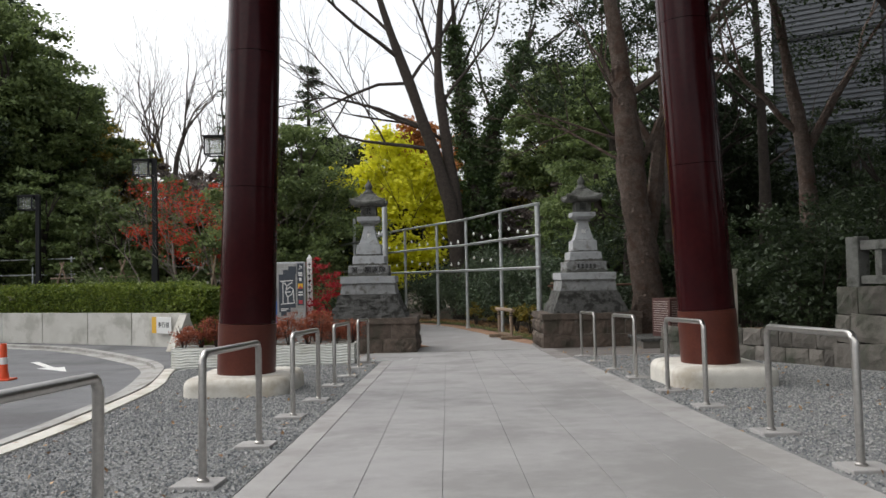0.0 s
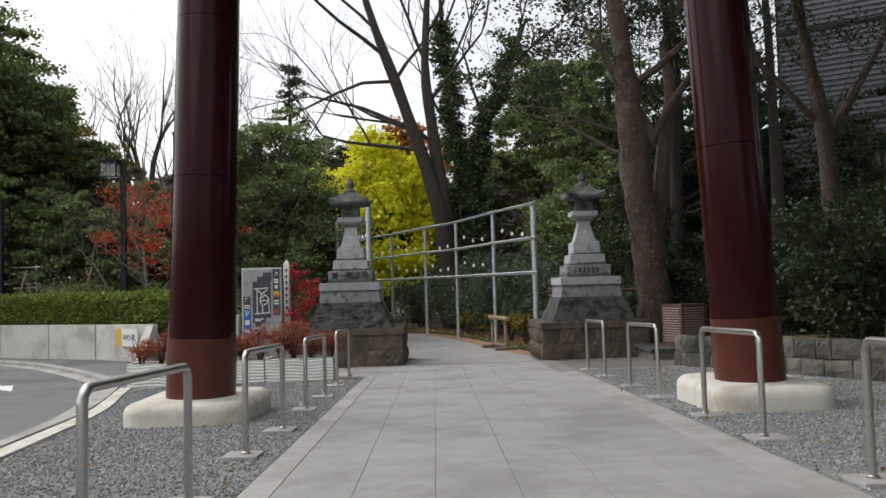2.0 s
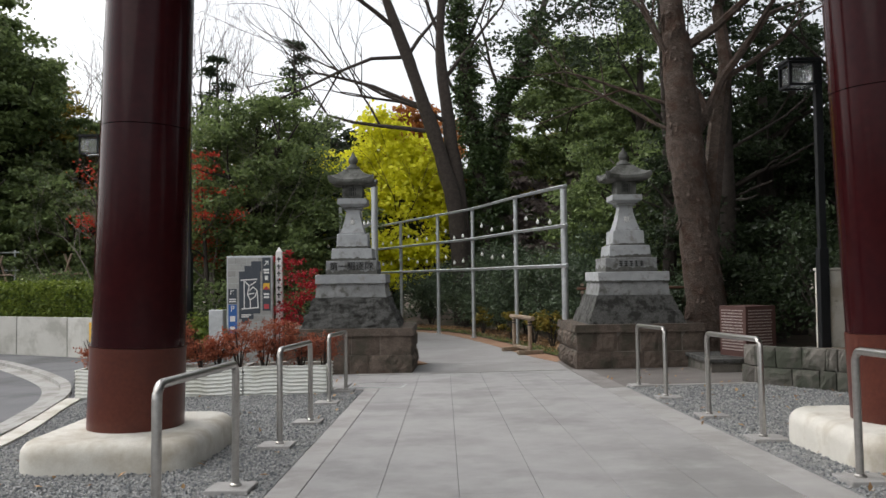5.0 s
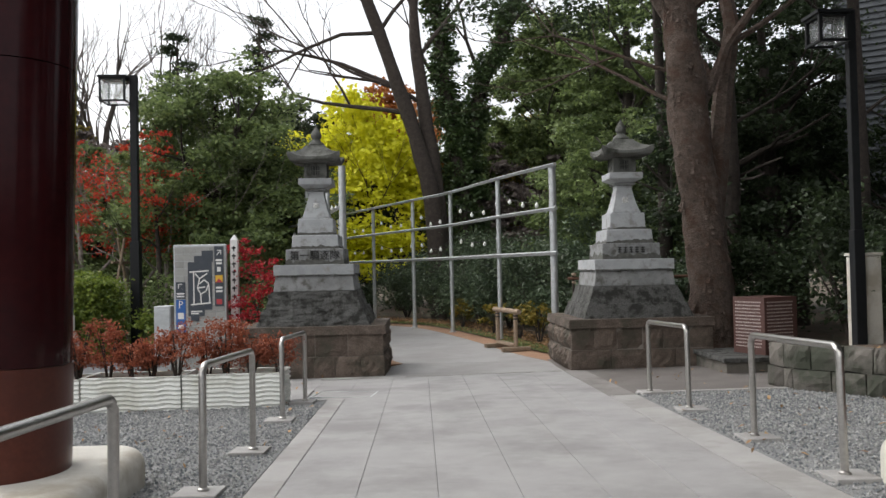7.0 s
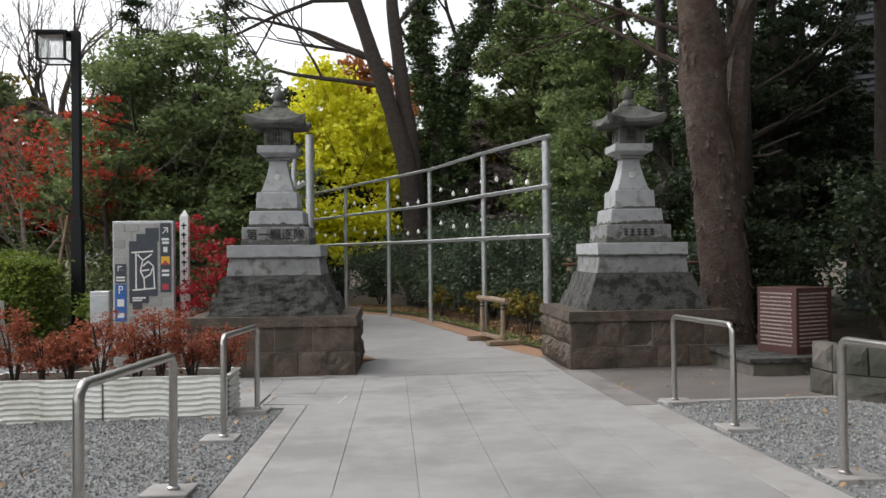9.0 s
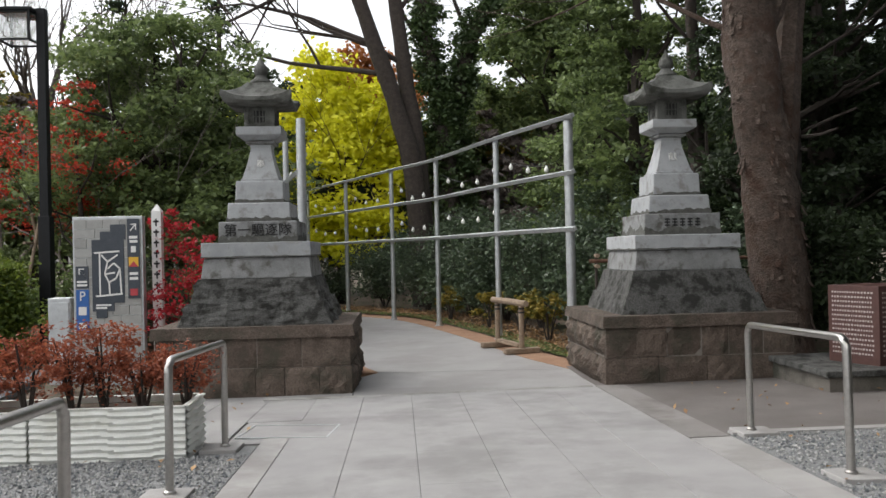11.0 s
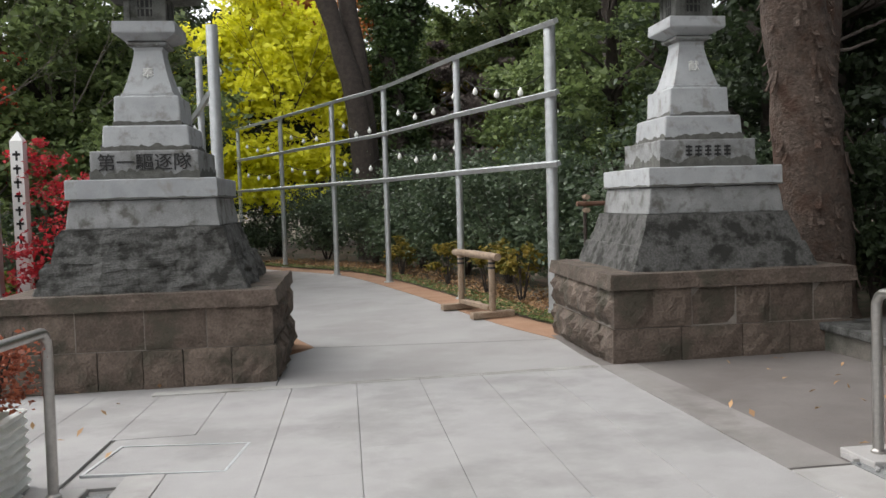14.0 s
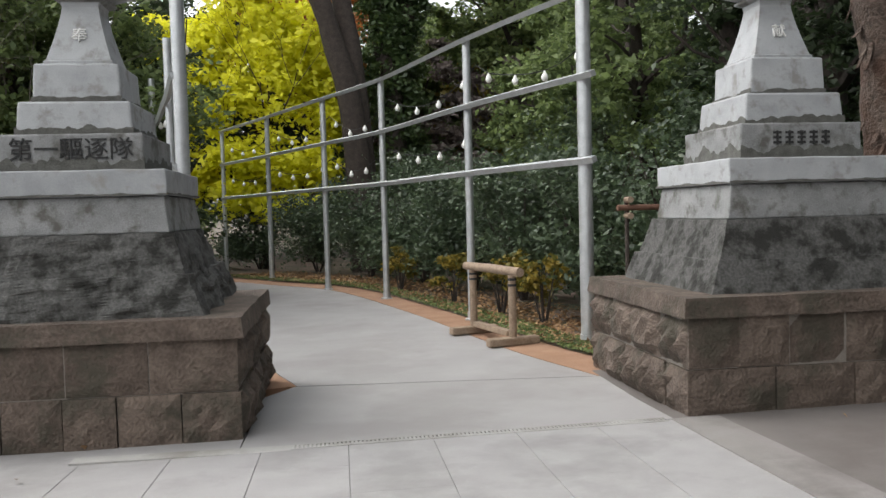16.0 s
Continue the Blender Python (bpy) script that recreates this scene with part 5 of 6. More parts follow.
# yellow tree, orange tree
trunk_tree("tree", [(-2.2, 37, -0.2), (-2.3, 37, 3), (-2.4, 37, 6)], [0.2, 0.16, 0.08], "bright yellow autumn tree with slender dark stems", "tree", BARKD,
           [(0.3, (-0.7, 0, 1), 3.4, 0.08, 3, 3), (0.35, (0.7, 0.1, 1), 3.4, 0.08, 3, 3), (0.5, (0.2, -0.5, 1), 3, 0.07, 3, 3), (0.7, (-0.3, 0.3, 1), 3, 0.06, 3, 3)],
           [(-3.6, 37, 7.4, 1.2, 1.4, 1.1), (-2.2, 37, 8.0, 1.6, 1.5, 1.1), (-0.7, 37, 6.8, 1.3, 1.5, 1.3), (-3.9, 36.5, 5.2, 1.3, 1.4, 1.3), (-1.9, 36.3, 5.9, 1.8, 1.3, 1.5), (-0.2, 36.8, 4.7, 0.9, 1.2, 1.3), (-3.0, 36.2, 3.6, 1.7, 1.2, 1.1), (-0.9, 36.5, 3.2, 1.2, 1.2, 0.9), (-4.4, 36.8, 3.0, 0.9, 1, 1.0), (-4.7, 36.6, 6.4, 0.9, 1.0, 1.2), (-2.9, 37, 9.1, 1.2, 1.2, 0.7), (-2.4, 35.9, 2.2, 1.6, 1.0, 0.9), (-5.0, 36.4, 4.2, 0.8, 1.0, 0.9), (-5.6, 36.5, 6.6, 1.0, 1.0, 1.2), (-5.6, 36.4, 5.0, 0.9, 1.0, 1.0), (-5.2, 36.4, 2.8, 0.9, 1.0, 0.9)],
           L_YELLOW, 0.27, 22, 50, 0.3, 41)
broadleaf(-0.9, 42, 10.9, 2.9, 6.2, L_ORANGE, "orange-brown autumn tree behind the yellow one", 42, density=14)
# evergreen by the sign with conifers behind
broadleaf(-6.3, 27, 8.9, 3.2, 0.8, L_GREEN, "dense round evergreen tree with mid-green leaves", 43, size=0.17, density=17, nb=16, leaves=90)
broadleaf(-4.9, 29.5, 7.0, 2.0, 0.5, L_DARK, "dark evergreen behind the stone lantern", 44, size=0.15, density=22)


def conifer(x, y, h, r, leaf, label, seed):
    g = np.random.default_rng(seed)
    blobs = []
    for k in range(16):
        t = k / 16
        w = r * (1 - t) ** 0.8 + 0.15
        for a in g.uniform(0, 6.28, 3):
            blobs.append((x + 0.6 * w * math.cos(a), y + 0.6 * w * math.sin(a), h * (0.25 + 0.75 * t), w * 0.5, w * 0.5, 0.25))
    return trunk_tree("conifer", [(x, y, -0.2), (x, y, h * 0.5), (x, y, h)], [0.3, 0.2, 0.03], label, "tree", BARKD, (), blobs, leaf, 0.16, 15, 40, 0.2, seed, squash=0.3)


conifer(-7.4, 40, 14.4, 2.6, L_DARK, "dark conifer with ragged pointed top", 51)
conifer(-11.6, 41, 14.0, 2.8, L_DARK, "dark conifer with ragged pointed top", 52)
# red maples
for k, (x, y, h, r, sd) in enumerate(((-9.4, 27, 6.4, 1.9, 61), (-11.6, 29, 6.8, 2.0, 62), (-7.8, 26.0, 5.4, 1.2, 63))):
    trunk_tree("maple_tree", [(x, y, -0.2), (x + 0.1, y, h * 0.3), (x, y, h * 0.6)], [0.12, 0.09, 0.05], "bright red maple with pale tangled bare stems", "tree", PALETWIG,
               [(0.3, (-0.8, 0, 0.8), 2.8, 0.06, 4, 3), (0.4, (0.8, 0, 0.9), 2.8, 0.06, 4, 3), (0.55, (0.1, -0.6, 0.9), 2.4, 0.05, 3, 3), (0.8, (-0.4, 0.3, 0.9), 2, 0.04, 3, 3)],
               [(x + r * 0.5 * math.cos(j * 2.1), y + r * 0.5 * math.sin(j * 2.1), h * (0.45 + 0.08 * j), r * 0.6, r * 0.6, 0.5) for j in range(6)], L_RED, 0.13, 8, 40, 0.26, sd, "red maples")
broadleaf(-7.4, 24.6, 6.3, 1.9, 2.6, L_RED, "thin red-leaved maple among the evergreens", 65, size=0.1, density=3, leaves=45, trunk=0.08)
# small crimson maple beside the sign
trunk_tree("maple_shrub", [(-3.35, 18.0, -0.15), (-3.3, 18.0, 0.5), (-3.35, 18.0, 1.1)], [0.05, 0.04, 0.02], "small crimson maple beside the map board", "tree", BARKD,
           [(0.4, (-0.7, 0, 0.8), 0.8, 0.02, 2, 3), (0.6, (0.7, 0, 0.9), 0.8, 0.02, 2, 3), (0.8, (0, -0.5, 0.9), 0.7, 0.02, 2, 3)],
           [(-3.4, 18.0, 1.95, 0.45, 0.4, 0.3), (-3.1, 17.8, 1.45, 0.55, 0.45, 0.3), (-3.65, 17.9, 1.25, 0.4, 0.4, 0.3), (-3.05, 17.6, 0.85, 0.5, 0.4, 0.3), (-3.5, 17.6, 0.7, 0.45, 0.4, 0.3), (-3.55, 18.2, 2.25, 0.35, 0.3, 0.2), (-3.9, 18.2, 2.45, 0.4, 0.3, 0.15), (-3.3, 17.3, 0.55, 0.5, 0.35, 0.25), (-2.95, 17.7, 1.8, 0.4, 0.35, 0.2), (-3.7, 17.5, 1.0, 0.35, 0.3, 0.25)],
           L_CRIM, 0.075, 60, 40, 0.12, 64, shell=0.6, squash=0.4)
# bare tree on the skyline
for k, (x, y, h, sd) in enumerate(((-17.3, 46, 15.5, 71), (-13.2, 47, 13.5, 72), (-20.5, 50, 14, 73))):
    trunk_tree("tree", [(x, y, -0.2), (x, y, h * 0.3), (x + 0.3, y, h * 0.55)], [0.5, 0.38, 0.24], "leafless pale grey tree with fanning twigs", "tree", TWIG,
               [(0.45, (-0.8, 0, 1), 5.6, 0.24, 5 - min(k, 1), 3), (0.5, (0.8, 0.1, 1), 5.6, 0.22, 5 - min(k, 1), 3), (0.7, (-0.3, 0.3, 1), 5.4, 0.21, 5 - min(k, 1), 3), (0.98, (0.2, 0, 1), 5.2, 0.21, 5 - min(k, 1), 3)], seed=sd)

# woodland on the far side and round about
# Trees with y below 7 are out of view, added to shade the gravel.
WOODS = [(-20.6, 38, 15.0, 3.6, 1, L_GREEN), (-23.5, 36, 18.5, 4.4, 1, L_GREEN), (-27, 40, 20, 5, 2, L_DARK), (9.6, 3.0, 11, 3.4, 5.2, L_DARK), (9.3, -3.6, 11, 3.4, 5.2, L_DARK), (13.5, 1.5, 12, 3.6, 3, L_DARK), (14, -5, 12, 4.0, 3, L_DARK), (13, -13, 11, 3.6, 2, L_DARK), (-19, 42, 11.5, 3.2, 3, L_MIX), (-24, 32, 11, 3.5, 1, L_DARK), (-31, 33, 13, 4.5, 1, L_GREEN), (-15.0, 33, 6.5, 2.6, 0.8, L_GREEN), (-18.5, 32, 7.0, 2.6, 0.8, L_GREEN), (-12.8, 34, 7, 2.8, 0.8, L_GREEN),
         (-14, 40, 9, 3, 2, L_BROWN), (-9, 36, 8.0, 2.6, 1, L_DARK), (-6.5, 48, 11.5, 3.6, 2, L_DARK), (-1.0, 50, 9.5, 3.6, 1, L_DARK), (4.5, 48, 11, 4.0, 2, L_GREEN), (9.5, 47, 12, 4.5, 2, L_MIX), (-11, 52, 11, 4, 2, L_MIX),
         (6.8, 31, 7.0, 2.8, 1, L_GREEN), (10.5, 25, 7.4, 3.2, 1, L_DARK), (4.6, 38, 7.5, 2.4, 1, L_BROWN), (9.5, 36, 10, 3.6, 1.5, L_GREEN), (15, 33, 9.5, 4.2, 2, L_DARK), (13.5, 20.5, 7.2, 3.0, 1, L_DARK), (12.5, 13.5, 7.0, 2.6, 0.6, L_DARK), (18, 18, 9, 3.6, 1, L_DARK), (8.0, 21.5, 7.2, 2.6, 0.6, L_DARK), (6.4, 25.5, 7.0, 2.6, 0.8, L_GREEN), (14.5, 9, 6, 2.5, 0.6, L_DARK), (1.9, 44, 8, 2.4, 1, L_GREEN), (7.0, 40, 14.5, 4.0, 6.0, L_GREEN), (11.9, 6.6, 12, 3.3, 5.0, L_DARK), (-24, 46, 15, 4, 3, L_MIX), (8.1, 31.5, 13, 2.4, 6.8, L_GREEN), (9.6, 22.5, 9.8, 2.2, 4.5, L_DARK), (11.3, 25, 10.5, 1.9, 4, L_DARK)]
for k, (x, y, h, r, z0, leaf) in enumerate(WOODS):
    kinds = {L_DARK.name: "tall dark evergreen tree in the wood, some unseen and added for shade", L_GREEN.name: "mid-green broadleaved tree in the planting", L_MIX.name: "tree with yellowing autumn leaves", L_BROWN.name: "nearly bare grey-brown autumn tree"}
    broadleaf(x, y, h, r, z0, leaf, kinds[leaf.name], 300 + k, density=(7.5 if y > 2 else 8) if leaf is not L_BROWN else 5, leaves=115, trunk=0.2 + 0.012 * h if leaf is not L_BROWN else 0.1, group="woodland trees", nb=10)
# unseen evergreen, added so its crown shades the gravel and walk
trunk_tree("tree", [(9.7, 8.4, -0.1), (9.6, 8.4, 4), (9.2, 8.3, 8), (8.6, 8.2, 12)], [0.5, 0.4, 0.3, 0.1], "unseen evergreen added overhead to shade the gravel bed", "tree", BARKD,
           [(0.55, (-1, -0.3, 0.5), 4.5, 0.14, 2, 3), (0.65, (-0.8, 0.7, 0.5), 4.5, 0.13, 2, 3), (0.7, (-0.3, -1, 0.5), 4.5, 0.13, 2, 3), (0.8, (0.7, 0.3, 0.6), 4, 0.12, 2, 3)],
           [(x, y, z, 2.3, 2.3, 0.9) for x, y, z in ((6.2, 10.4, 9.2), (8.2, 8.6, 9.8), (5.6, 7.6, 9.6), (7.6, 5.4, 9.2), (10.4, 10.6, 8.8), (10.8, 6.8, 8.8), (9.2, 12.2, 9.6), (5.2, 4.6, 9.8), (8.6, 2.6, 9.4), (6.6, 1.2, 9.6), (4.4, 10.0, 10.6), (2.6, 7.0, 11.6), (2.8, 2.4, 11.6), (4.6, -1.4, 10.6), (8.0, -1.0, 9.6), (3.6, -5.0, 11.2), (7.0, -4.6, 10.2), (10.2, -4.0, 9.6))], L_DARK, 0.17, 36, 60, 0.36, 83, squash=0.4)
# forked trunk in front of the building
trunk_tree("tree", [(9.5, 14.2, -0.1), (9.45, 14.2, 3.6), (9.2, 14.2, 6.0), (8.7, 14.3, 9)], [0.28, 0.23, 0.18, 0.06], "forked brown trunk in front of the dark building", "tree", BARK,
           [(0.55, (0.5, 0, 1), 3.5, 0.14, 3, 2), (0.62, (-1, 0.1, 0.7), 2.6, 0.09, 3, 3), (0.9, (0.3, 0.2, 1), 2, 0.07, 2, 3)],
           [(8.2, 14.8, 8.2, 1.8, 1.6, 0.9), (10.8, 14.6, 7.6, 1.4, 1.4, 0.8), (12.4, 12.5, 8.2, 1.5, 1.5, 0.8)], L_DARK, 0.1, 14, 50, 0.3, 81)
for k, (x, y, h) in enumerate(((7.3, 19.5, 13), (8.6, 23, 13), (6.6, 22.5, 12), (10.1, 19, 13))):
    trunk_tree("tree", [(x, y, -0.1), (x + 0.1, y, h * 0.4), (x - 0.1, y, h)], [0.24, 0.18, 0.06], "slim dark trunk with a thin high crown", "tree", BARKD,
               [(0.5, (1, 0, 0.7), 2.4, 0.045, 2, 3), (0.7, (-1, 0, 0.7), 2.4, 0.045, 2, 3), (0.85, (0.3, 0.6, 0.7), 2.4, 0.045, 2, 3)],
               [(x - 1.2, y, h * 0.78, 1.9, 1.8, 1.0), (x + 1.3, y, h * 0.86, 1.9, 1.8, 1.0), (x, y + 0.5, h, 2, 2, 1.0), (x + 0.3, y, h * 0.62, 1.6, 1.6, 0.7)], L_DARK, 0.115, 8, 60, 0.4, 90 + k, "slim wood trees")

# ---- shrubs ----
for k, (x, y, h, r) in enumerate(((4.6, 19.3, 2.6, 1.1), (3.9, 21.3, 2.7, 1.15), (3.3, 23.4, 2.7, 1.2), (2.75, 25.6, 2.7, 1.2), (2.0, 28.0, 2.6, 1.25), (0.9, 30.4, 2.5, 1.3), (-0.5, 33.0, 2.4, 1.3), (6.4, 19.5, 2.6, 1.2), (5.3, 21.6, 3.2, 1.3), (4.6, 25, 3.6, 1.4), (3.4, 29, 3.6, 1.5), (-2.4, 36, 2.0, 1.2), (2.4, 32.5, 3.4, 1.5))):
    shrub(x, y, gz(x, y), h, r, L_CAMEL, "dense glossy dark green camellia shrub behind the fence", 500 + k, 6500, 0.11, "camellia shrubs", low=0.06)
for k, (x, y, h, r) in enumerate(((8.3, 12.9, 2.8, 1.1), (7.6, 9.8, 3.0, 1.2), (8.7, 7.6, 2.9, 1.1), (7.9, 15.0, 3.2, 1.3), (9.4, 11.6, 3.8, 1.6), (10.6, 8.6, 3.9, 1.5), (9.8, 15.6, 3.6, 1.5), (7.2, 17.6, 2.6, 1.0), (11.5, 16, 4.6, 1.7), (10.4, 4.8, 4.0, 1.5), (12.6, 6, 5, 1.8))):
    shrub(x, y, gz(x, y) + 0.0, h, r, L_DARK, "dense dark evergreen shrub on the shady bank", 540 + k, 6500, 0.12, "bank shrubs", low=0.08)
for k, (x, y, h, r, mt, lb) in enumerate(((-6.2, 21.0, 1.3, 0.7, L_HEDGE, "yellow-green leafy shrub beside the lamp"), (-5.2, 19.8, 1.0, 0.5, L_HEDGE, "yellow-green leafy shrub beside the lamp"), (-7.2, 23.5, 2.2, 1.2, L_GREEN, "mid-green loose shrub in the bed"), (-8.8, 23.5, 2.0, 1.2, L_GREEN, "mid-green loose shrub in the bed"), (-10.6, 25.5, 2.4, 1.3, L_GREEN, "mid-green loose shrub in the bed"), (-12.9, 27.5, 2.8, 1.5, L_GREEN, "mid-green loose shrub in the bed"), (-5.6, 22.5, 2.0, 1.0, L_DARK, "dark green shrub behind the map board"), (-3.6, 21, 1.6, 0.9, L_DARK, "dark green shrub behind the lantern"), (-15.5, 28.5, 2.8, 1.5, L_GREEN, "mid-green loose shrub in the bed"), (-4.4, 24.5, 2.6, 1.2, L_GREEN, "mid-green shrub by the inner fence"), (-4.9, 33, 2.6, 1.4, L_GREEN, "mid-green shrub by the inner fence"))):
    shrub(x, y, gz(x, y) - 0.05, h, r, mt, lb, 570 + k, 4200, 0.12, "", low=0.06)
for k, (x, y) in enumerate(((1.75, 23.6), (2.25, 21.9), (1.0, 26.4), (2.6, 20.6))):
    shrub(x + 0.35, y, gz(x, y), 0.95, 0.35, L_MIX, "small yellowing sapling at the hedge foot", 590 + k, 90, 0.11, "saplings", low=0.3)
# clipped hedge above the wall
pts = []
g = np.random.default_rng(8)
hedge_line = [Vector(p) for p in WALL]
for p, q in zip(hedge_line, hedge_line[1:]):
    w = (q - p).normalized(); back = Vector((w.y, -w.x))
    nn = 7000
    t, dep = g.uniform(0, 1, nn), g.uniform(0.35, 1.5, nn)
    face = g.uniform(0, 1, nn) < 0.5
    dep[face] = g.normal(0.42, 0.07, face.sum())
    z = np.where(face, g.uniform(0.7, 1.95, nn), 1.95 + g.normal(0, 0.07, nn)) + 0.08 * np.sin(t * 9 + p.x)
    px, py = p.x + (q.x - p.x) * t + back.x * dep, p.y + (q.y - p.y) * t + back.y * dep
    pts.append(np.stack([px, py, z - 0.22], 1))
p, q = hedge_line[0], hedge_line[1]
w = (q - p).normalized(); back = Vector((w.y, -w.x))
dep, along = g.uniform(0.35, 1.5, 5000), g.normal(0.1, 0.25, 5000)
pts.append(np.stack([p.x + w.x * along + back.x * dep, p.y + w.y * along + back.y * dep, g.uniform(-0.2, 1.72, 5000)], 1))
hedge = thing("hedge", pose(-8.4, 20.6, gz(-8.4, 20.6) + 0.3), "long clipped yellow-green hedge above the concrete wall", "hedge", "", "stuff")
c = np.concatenate(pts) - np.array(hedge.location)
link_mesh("foliage", leaf_mesh("foliage", c, 0.11, g), L_HEDGE, hedge)
inner = [hedge_line[0].lerp(hedge_line[1], 0.4)] + hedge_line[1:]
bm = band(inner, -1.35, -0.55, 1.55, 1.55, 1.4)
core = part("twig_core", bm, BARKD, hedge)
core.location = -Vector(hedge.location)
tagged(part("planting_bed", band([p for p in hedge_line], -5.0, -0.23, 0.02, 0.02, 0.3), SOIL), "raised planted soil behind the concrete wall", "soil", "", "structure")
# fallen leaves and ground cover beside the path
g = np.random.default_rng(9)
def strip_points(n, a, b, lift):
    k = g.integers(0, len(RIGHT) - 8, n)
    t, off = g.uniform(0, 1, n), g.uniform(a, b, n)
    px = np.array([p.x for p in RIGHT]); py = np.array([p.y for p in RIGHT])
    x, y = px[k] + (px[k + 1] - px[k]) * t, py[k] + (py[k + 1] - py[k]) * t
    dx, dy = px[k + 1] - px[k], py[k + 1] - py[k]
    ln = np.hypot(dx, dy)
    return np.stack([x + dy / ln * off, y - dx / ln * off, np.array([gz(u, v) for u, v in zip(x, y)]) + lift + g.uniform(0, 0.02, n)], 1)
tagged(link_mesh("fallen_leaves", leaf_mesh("fallen_leaves", strip_points(9000, 0.55, 2.4, 0.05), 0.09, g, 0.8), L_DEAD), "brown fallen leaves scattered under the fence", "leaves", "", "stuff")
tagged(link_mesh("ground_cover", leaf_mesh("ground_cover", strip_points(9000, 0.5, 1.0, 0.05), 0.06, g, 0.1), L_GREEN), "low green ground cover along the path edge", "ground cover", "", "stuff")
n = 700
c = np.stack([g.uniform(-5, 6.5, n), g.uniform(-2, 17, n), np.zeros(n)], 1)
c = c[(c[:, 0] < -1.4) & (c[:, 0] > -4.2) | (c[:, 0] > 2.9)]
c[:, 2] = [gz(u, v) + 0.03 for u, v, _ in c]
tagged(link_mesh("fallen_leaves", leaf_mesh("fallen_leaves", c, 0.07, g, 0.8), L_DEAD), "a few yellow-brown fallen leaves on gravel and paving", "leaves", "", "stuff")
n = 4200
c = np.stack([g.uniform(6, 12, n), g.uniform(4, 17, n), np.zeros(n)], 1)
c = c[c[:, 0] > 9.4 - 0.33 * c[:, 1] + 0.2]
c[:, 2] = [gz(u, v) + 0.5 if v < 12 else gz(u, v) + 0.04 for u, v, _ in c]
tagged(link_mesh("fallen_leaves", leaf_mesh("fallen_leaves", c, 0.09, g, 0.8), L_DEAD), "brown leaf litter on the shady bank", "leaves", "", "stuff")
sheet("bank", [(5.3, 11.65), (5.95, 10.4), (6.95, 7.3), (14, 2), (16, 12.5), (5.3, 12.4)], 0.5, 0.6, SOIL, label="raised shady soil bank behind the stone wall", category="bank")

# pipe rail and tree stakes in the far planting
f = thing("pipe_rail", pose(-21, 31.5, gz(-20, 31.5), 0, 0, -12), "pale horizontal pipe rail in the planting", "rail")
for z in (1.9, 2.6, 3.3):
    part("pipe", tube(bmesh.new(), [(0, 0, z), (4.6, 0, z)], 0.035, 8), GALV, f)
for x in (0.3, 2.4, 4.4):
    part("post", tube(bmesh.new(), [(x, 0, -0.1), (x, 0, 3.4)], 0.045, 8), GALV, f)
for x, y, a in ((-16.2, 28.6, 0), (-13.0, 27.0, 40), (-8.6, 24.6, 80)):
    f = thing("tree_stake", pose(x, y, gz(x, y), 0, 0, a), "pale wooden stakes propping a young tree", "tree stake", "tree stakes")
    for s2 in (-1, 1):
        part("pole", tube(bmesh.new(), [(s2 * 0.9, 0, -0.1), (-s2 * 0.1, 0.05 * s2, 3.1)], 0.04, 8), WOOD, f)
    part("cross_bar", tube(bmesh.new(), [(-0.5, 0, 2.4), (0.5, 0, 2.4)], 0.035, 8), WOOD, f)

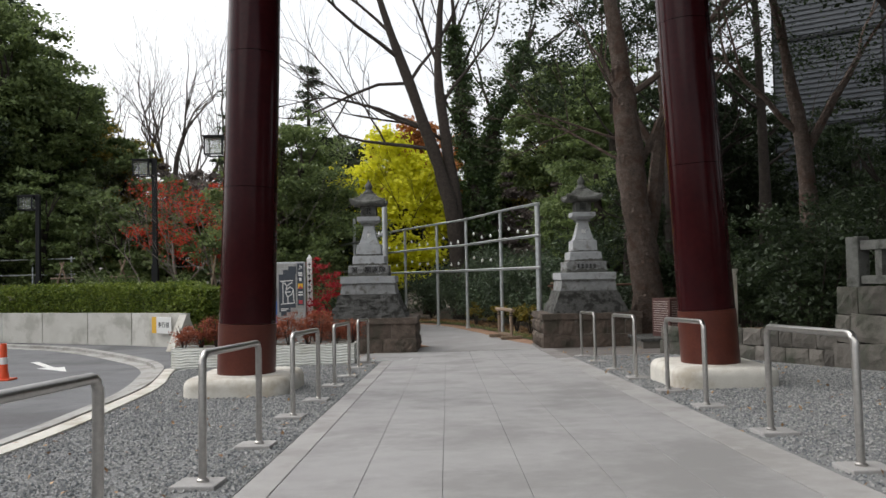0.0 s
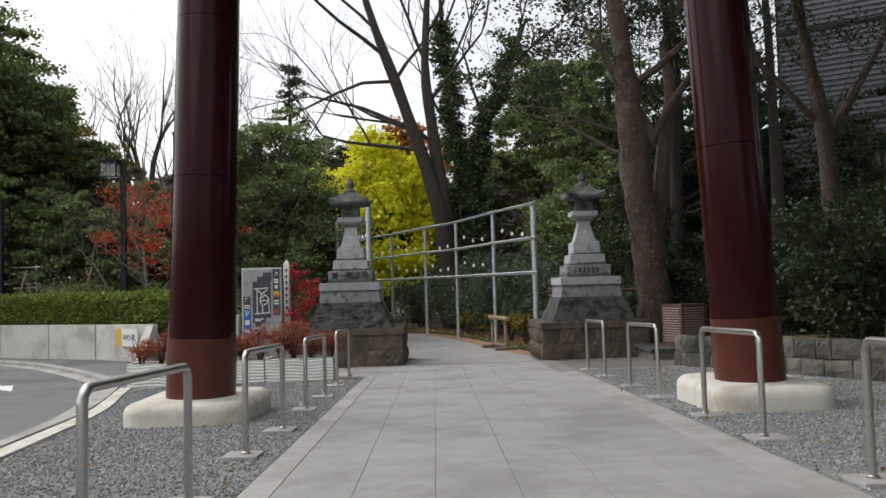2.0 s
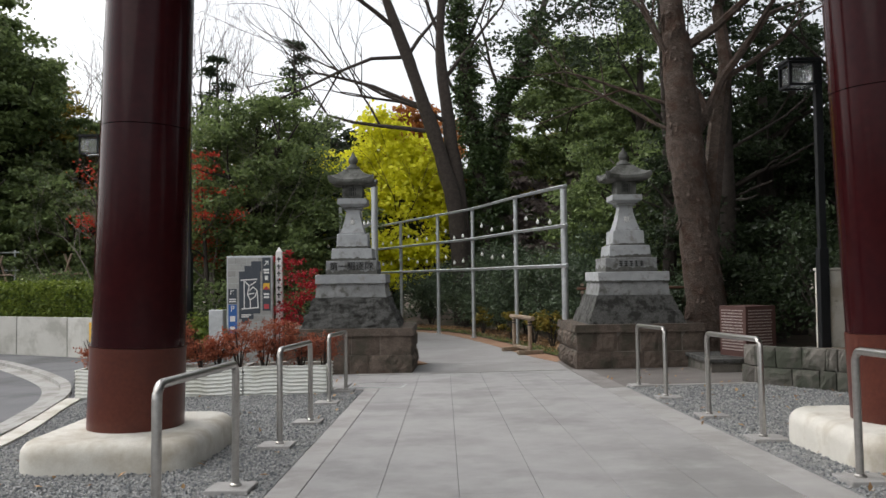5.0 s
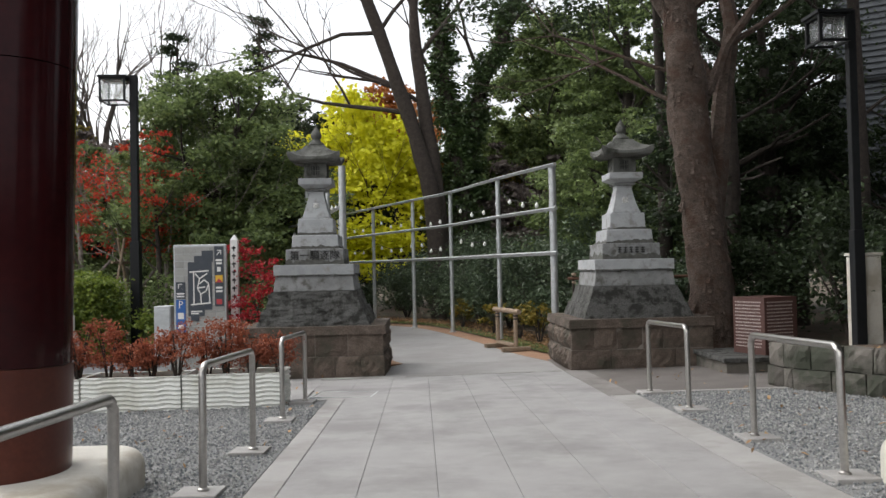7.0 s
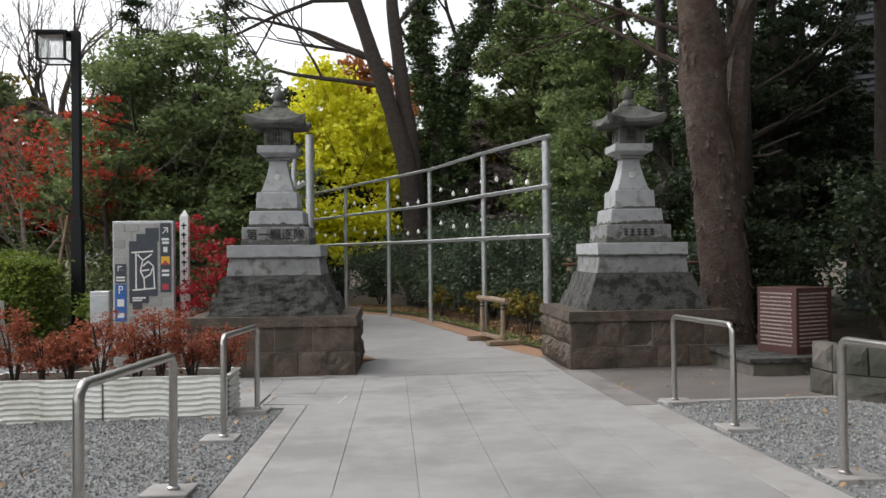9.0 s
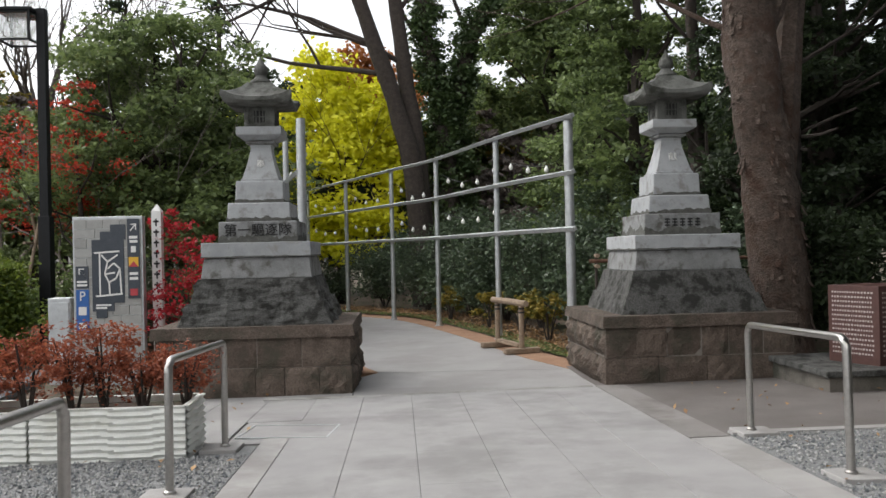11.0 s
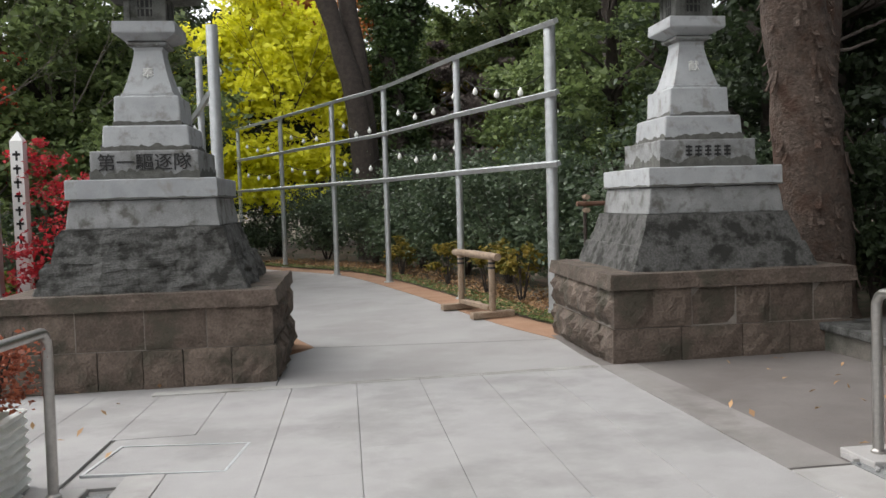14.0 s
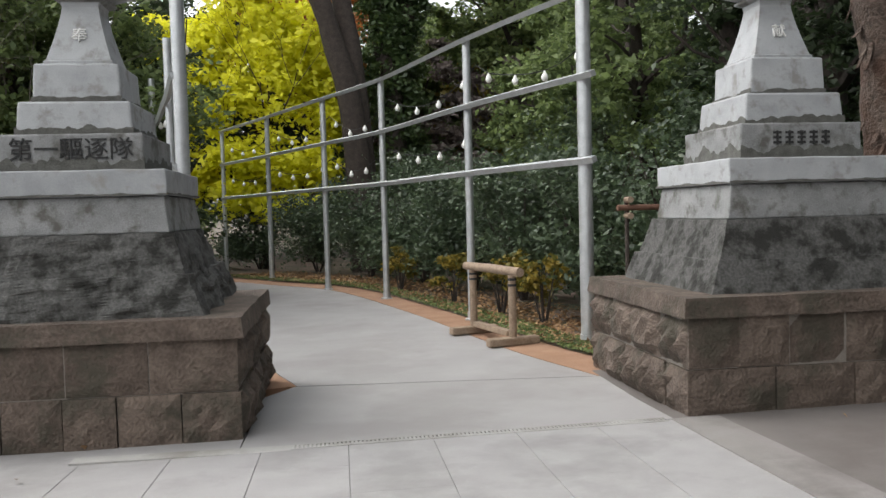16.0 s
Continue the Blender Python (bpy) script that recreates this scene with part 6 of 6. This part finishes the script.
# far woods closing the horizon
pts = []
g = np.random.default_rng(10)
for a in np.arange(0, 360, 3.2):
    rad = g.uniform(62, 80)
    x, y, h = rad * math.cos(radians(a)), 10 + rad * math.sin(radians(a)), g.uniform(8, 13)
    pts.append(clumps(g, [(x, y, h * 0.5, 3.4, 3.4, h * 0.5)], 1.0, 30, 0.8))
woods = link_mesh("far_woods", leaf_mesh("far_woods", np.concatenate(pts), 0.95, g), L_DARK)
tagged(woods, "distant dark green woods round the place", "woods", "", "stuff")

# ---- paving slabs ----
walk_floor = thing("pavement", Matrix(), "pale grey rectangular paving slabs with fine joints", "pavement", "", "structure")
def slab_mesh(w, l):
    bm = box(-w / 2 + 0.0018, w / 2 - 0.0018, -l / 2 + 0.0004, l / 2 - 0.0004, -0.045, 0.0)
    top = [e for e in bm.edges if min(v.co.z for v in e.verts) > -0.001 and abs(e.verts[0].co.y - e.verts[1].co.y) > 0.1]
    bmesh.ops.bevel(bm, geom=top, offset=0.002, segments=1, affect='EDGES')
    me = mesh_of(bm, "slab")
    return me
def lay(me, mat, x, y, lift=0.0, name="slab"):
    if not me.materials:
        me.materials.append(mat)
    link_mesh(name, me, None, walk_floor, "", pose(x, y, gz(x, y) + lift, PITCH, ROLL, 0))
big, edge_l, edge_r, small = slab_mesh(0.61, 1.2), slab_mesh(0.25, 0.9), slab_mesh(0.38, 0.9), slab_mesh(0.61, 0.6)
for k in range(6):
    x = -1.07 + 0.305 + 0.61 * k
    y = 15.16 - 0.6 - 0.6 * (k % 2)
    if k % 2:
        lay(small, SLAB, x, 15.16 - 0.3)
    while y > -9.5:
        lay(big, SLAB, x, y)
        y -= 1.2
for k in range(28):
    y = 15.16 - 0.45 - 0.9 * k
    if y < 12.3:
        lay(edge_l, BORDER, -1.07 - 0.127, y, 0.002, "border_stone")
    if y < 11.7:
        lay(edge_r, BORDER, 2.59 + 0.192, y, 0.002, "border_stone")
for k in range(4):
    for j in range(5):
        x, y = -1.07 - 0.305 - 0.61 * k, 12.55 + 0.6 * j
        if not (-1.75 < x < -0.4 and 12.3 < y < 13.3):
            lay(small, SLAB, x, y)
for x, y in ((-1.345, 12.55), (-1.345, 13.15)):
    lay(small, SLAB, x, y, -0.003)
# Added mid-tone row grades the slabs into the darkened side paving.
midtone_edge = slab_mesh(0.38, 0.9)
for k in range(4):
    lay(midtone_edge, MIDPAVE, 2.59 + 0.192, 14.74 - 0.9 * k, 0.003, "border_stone")
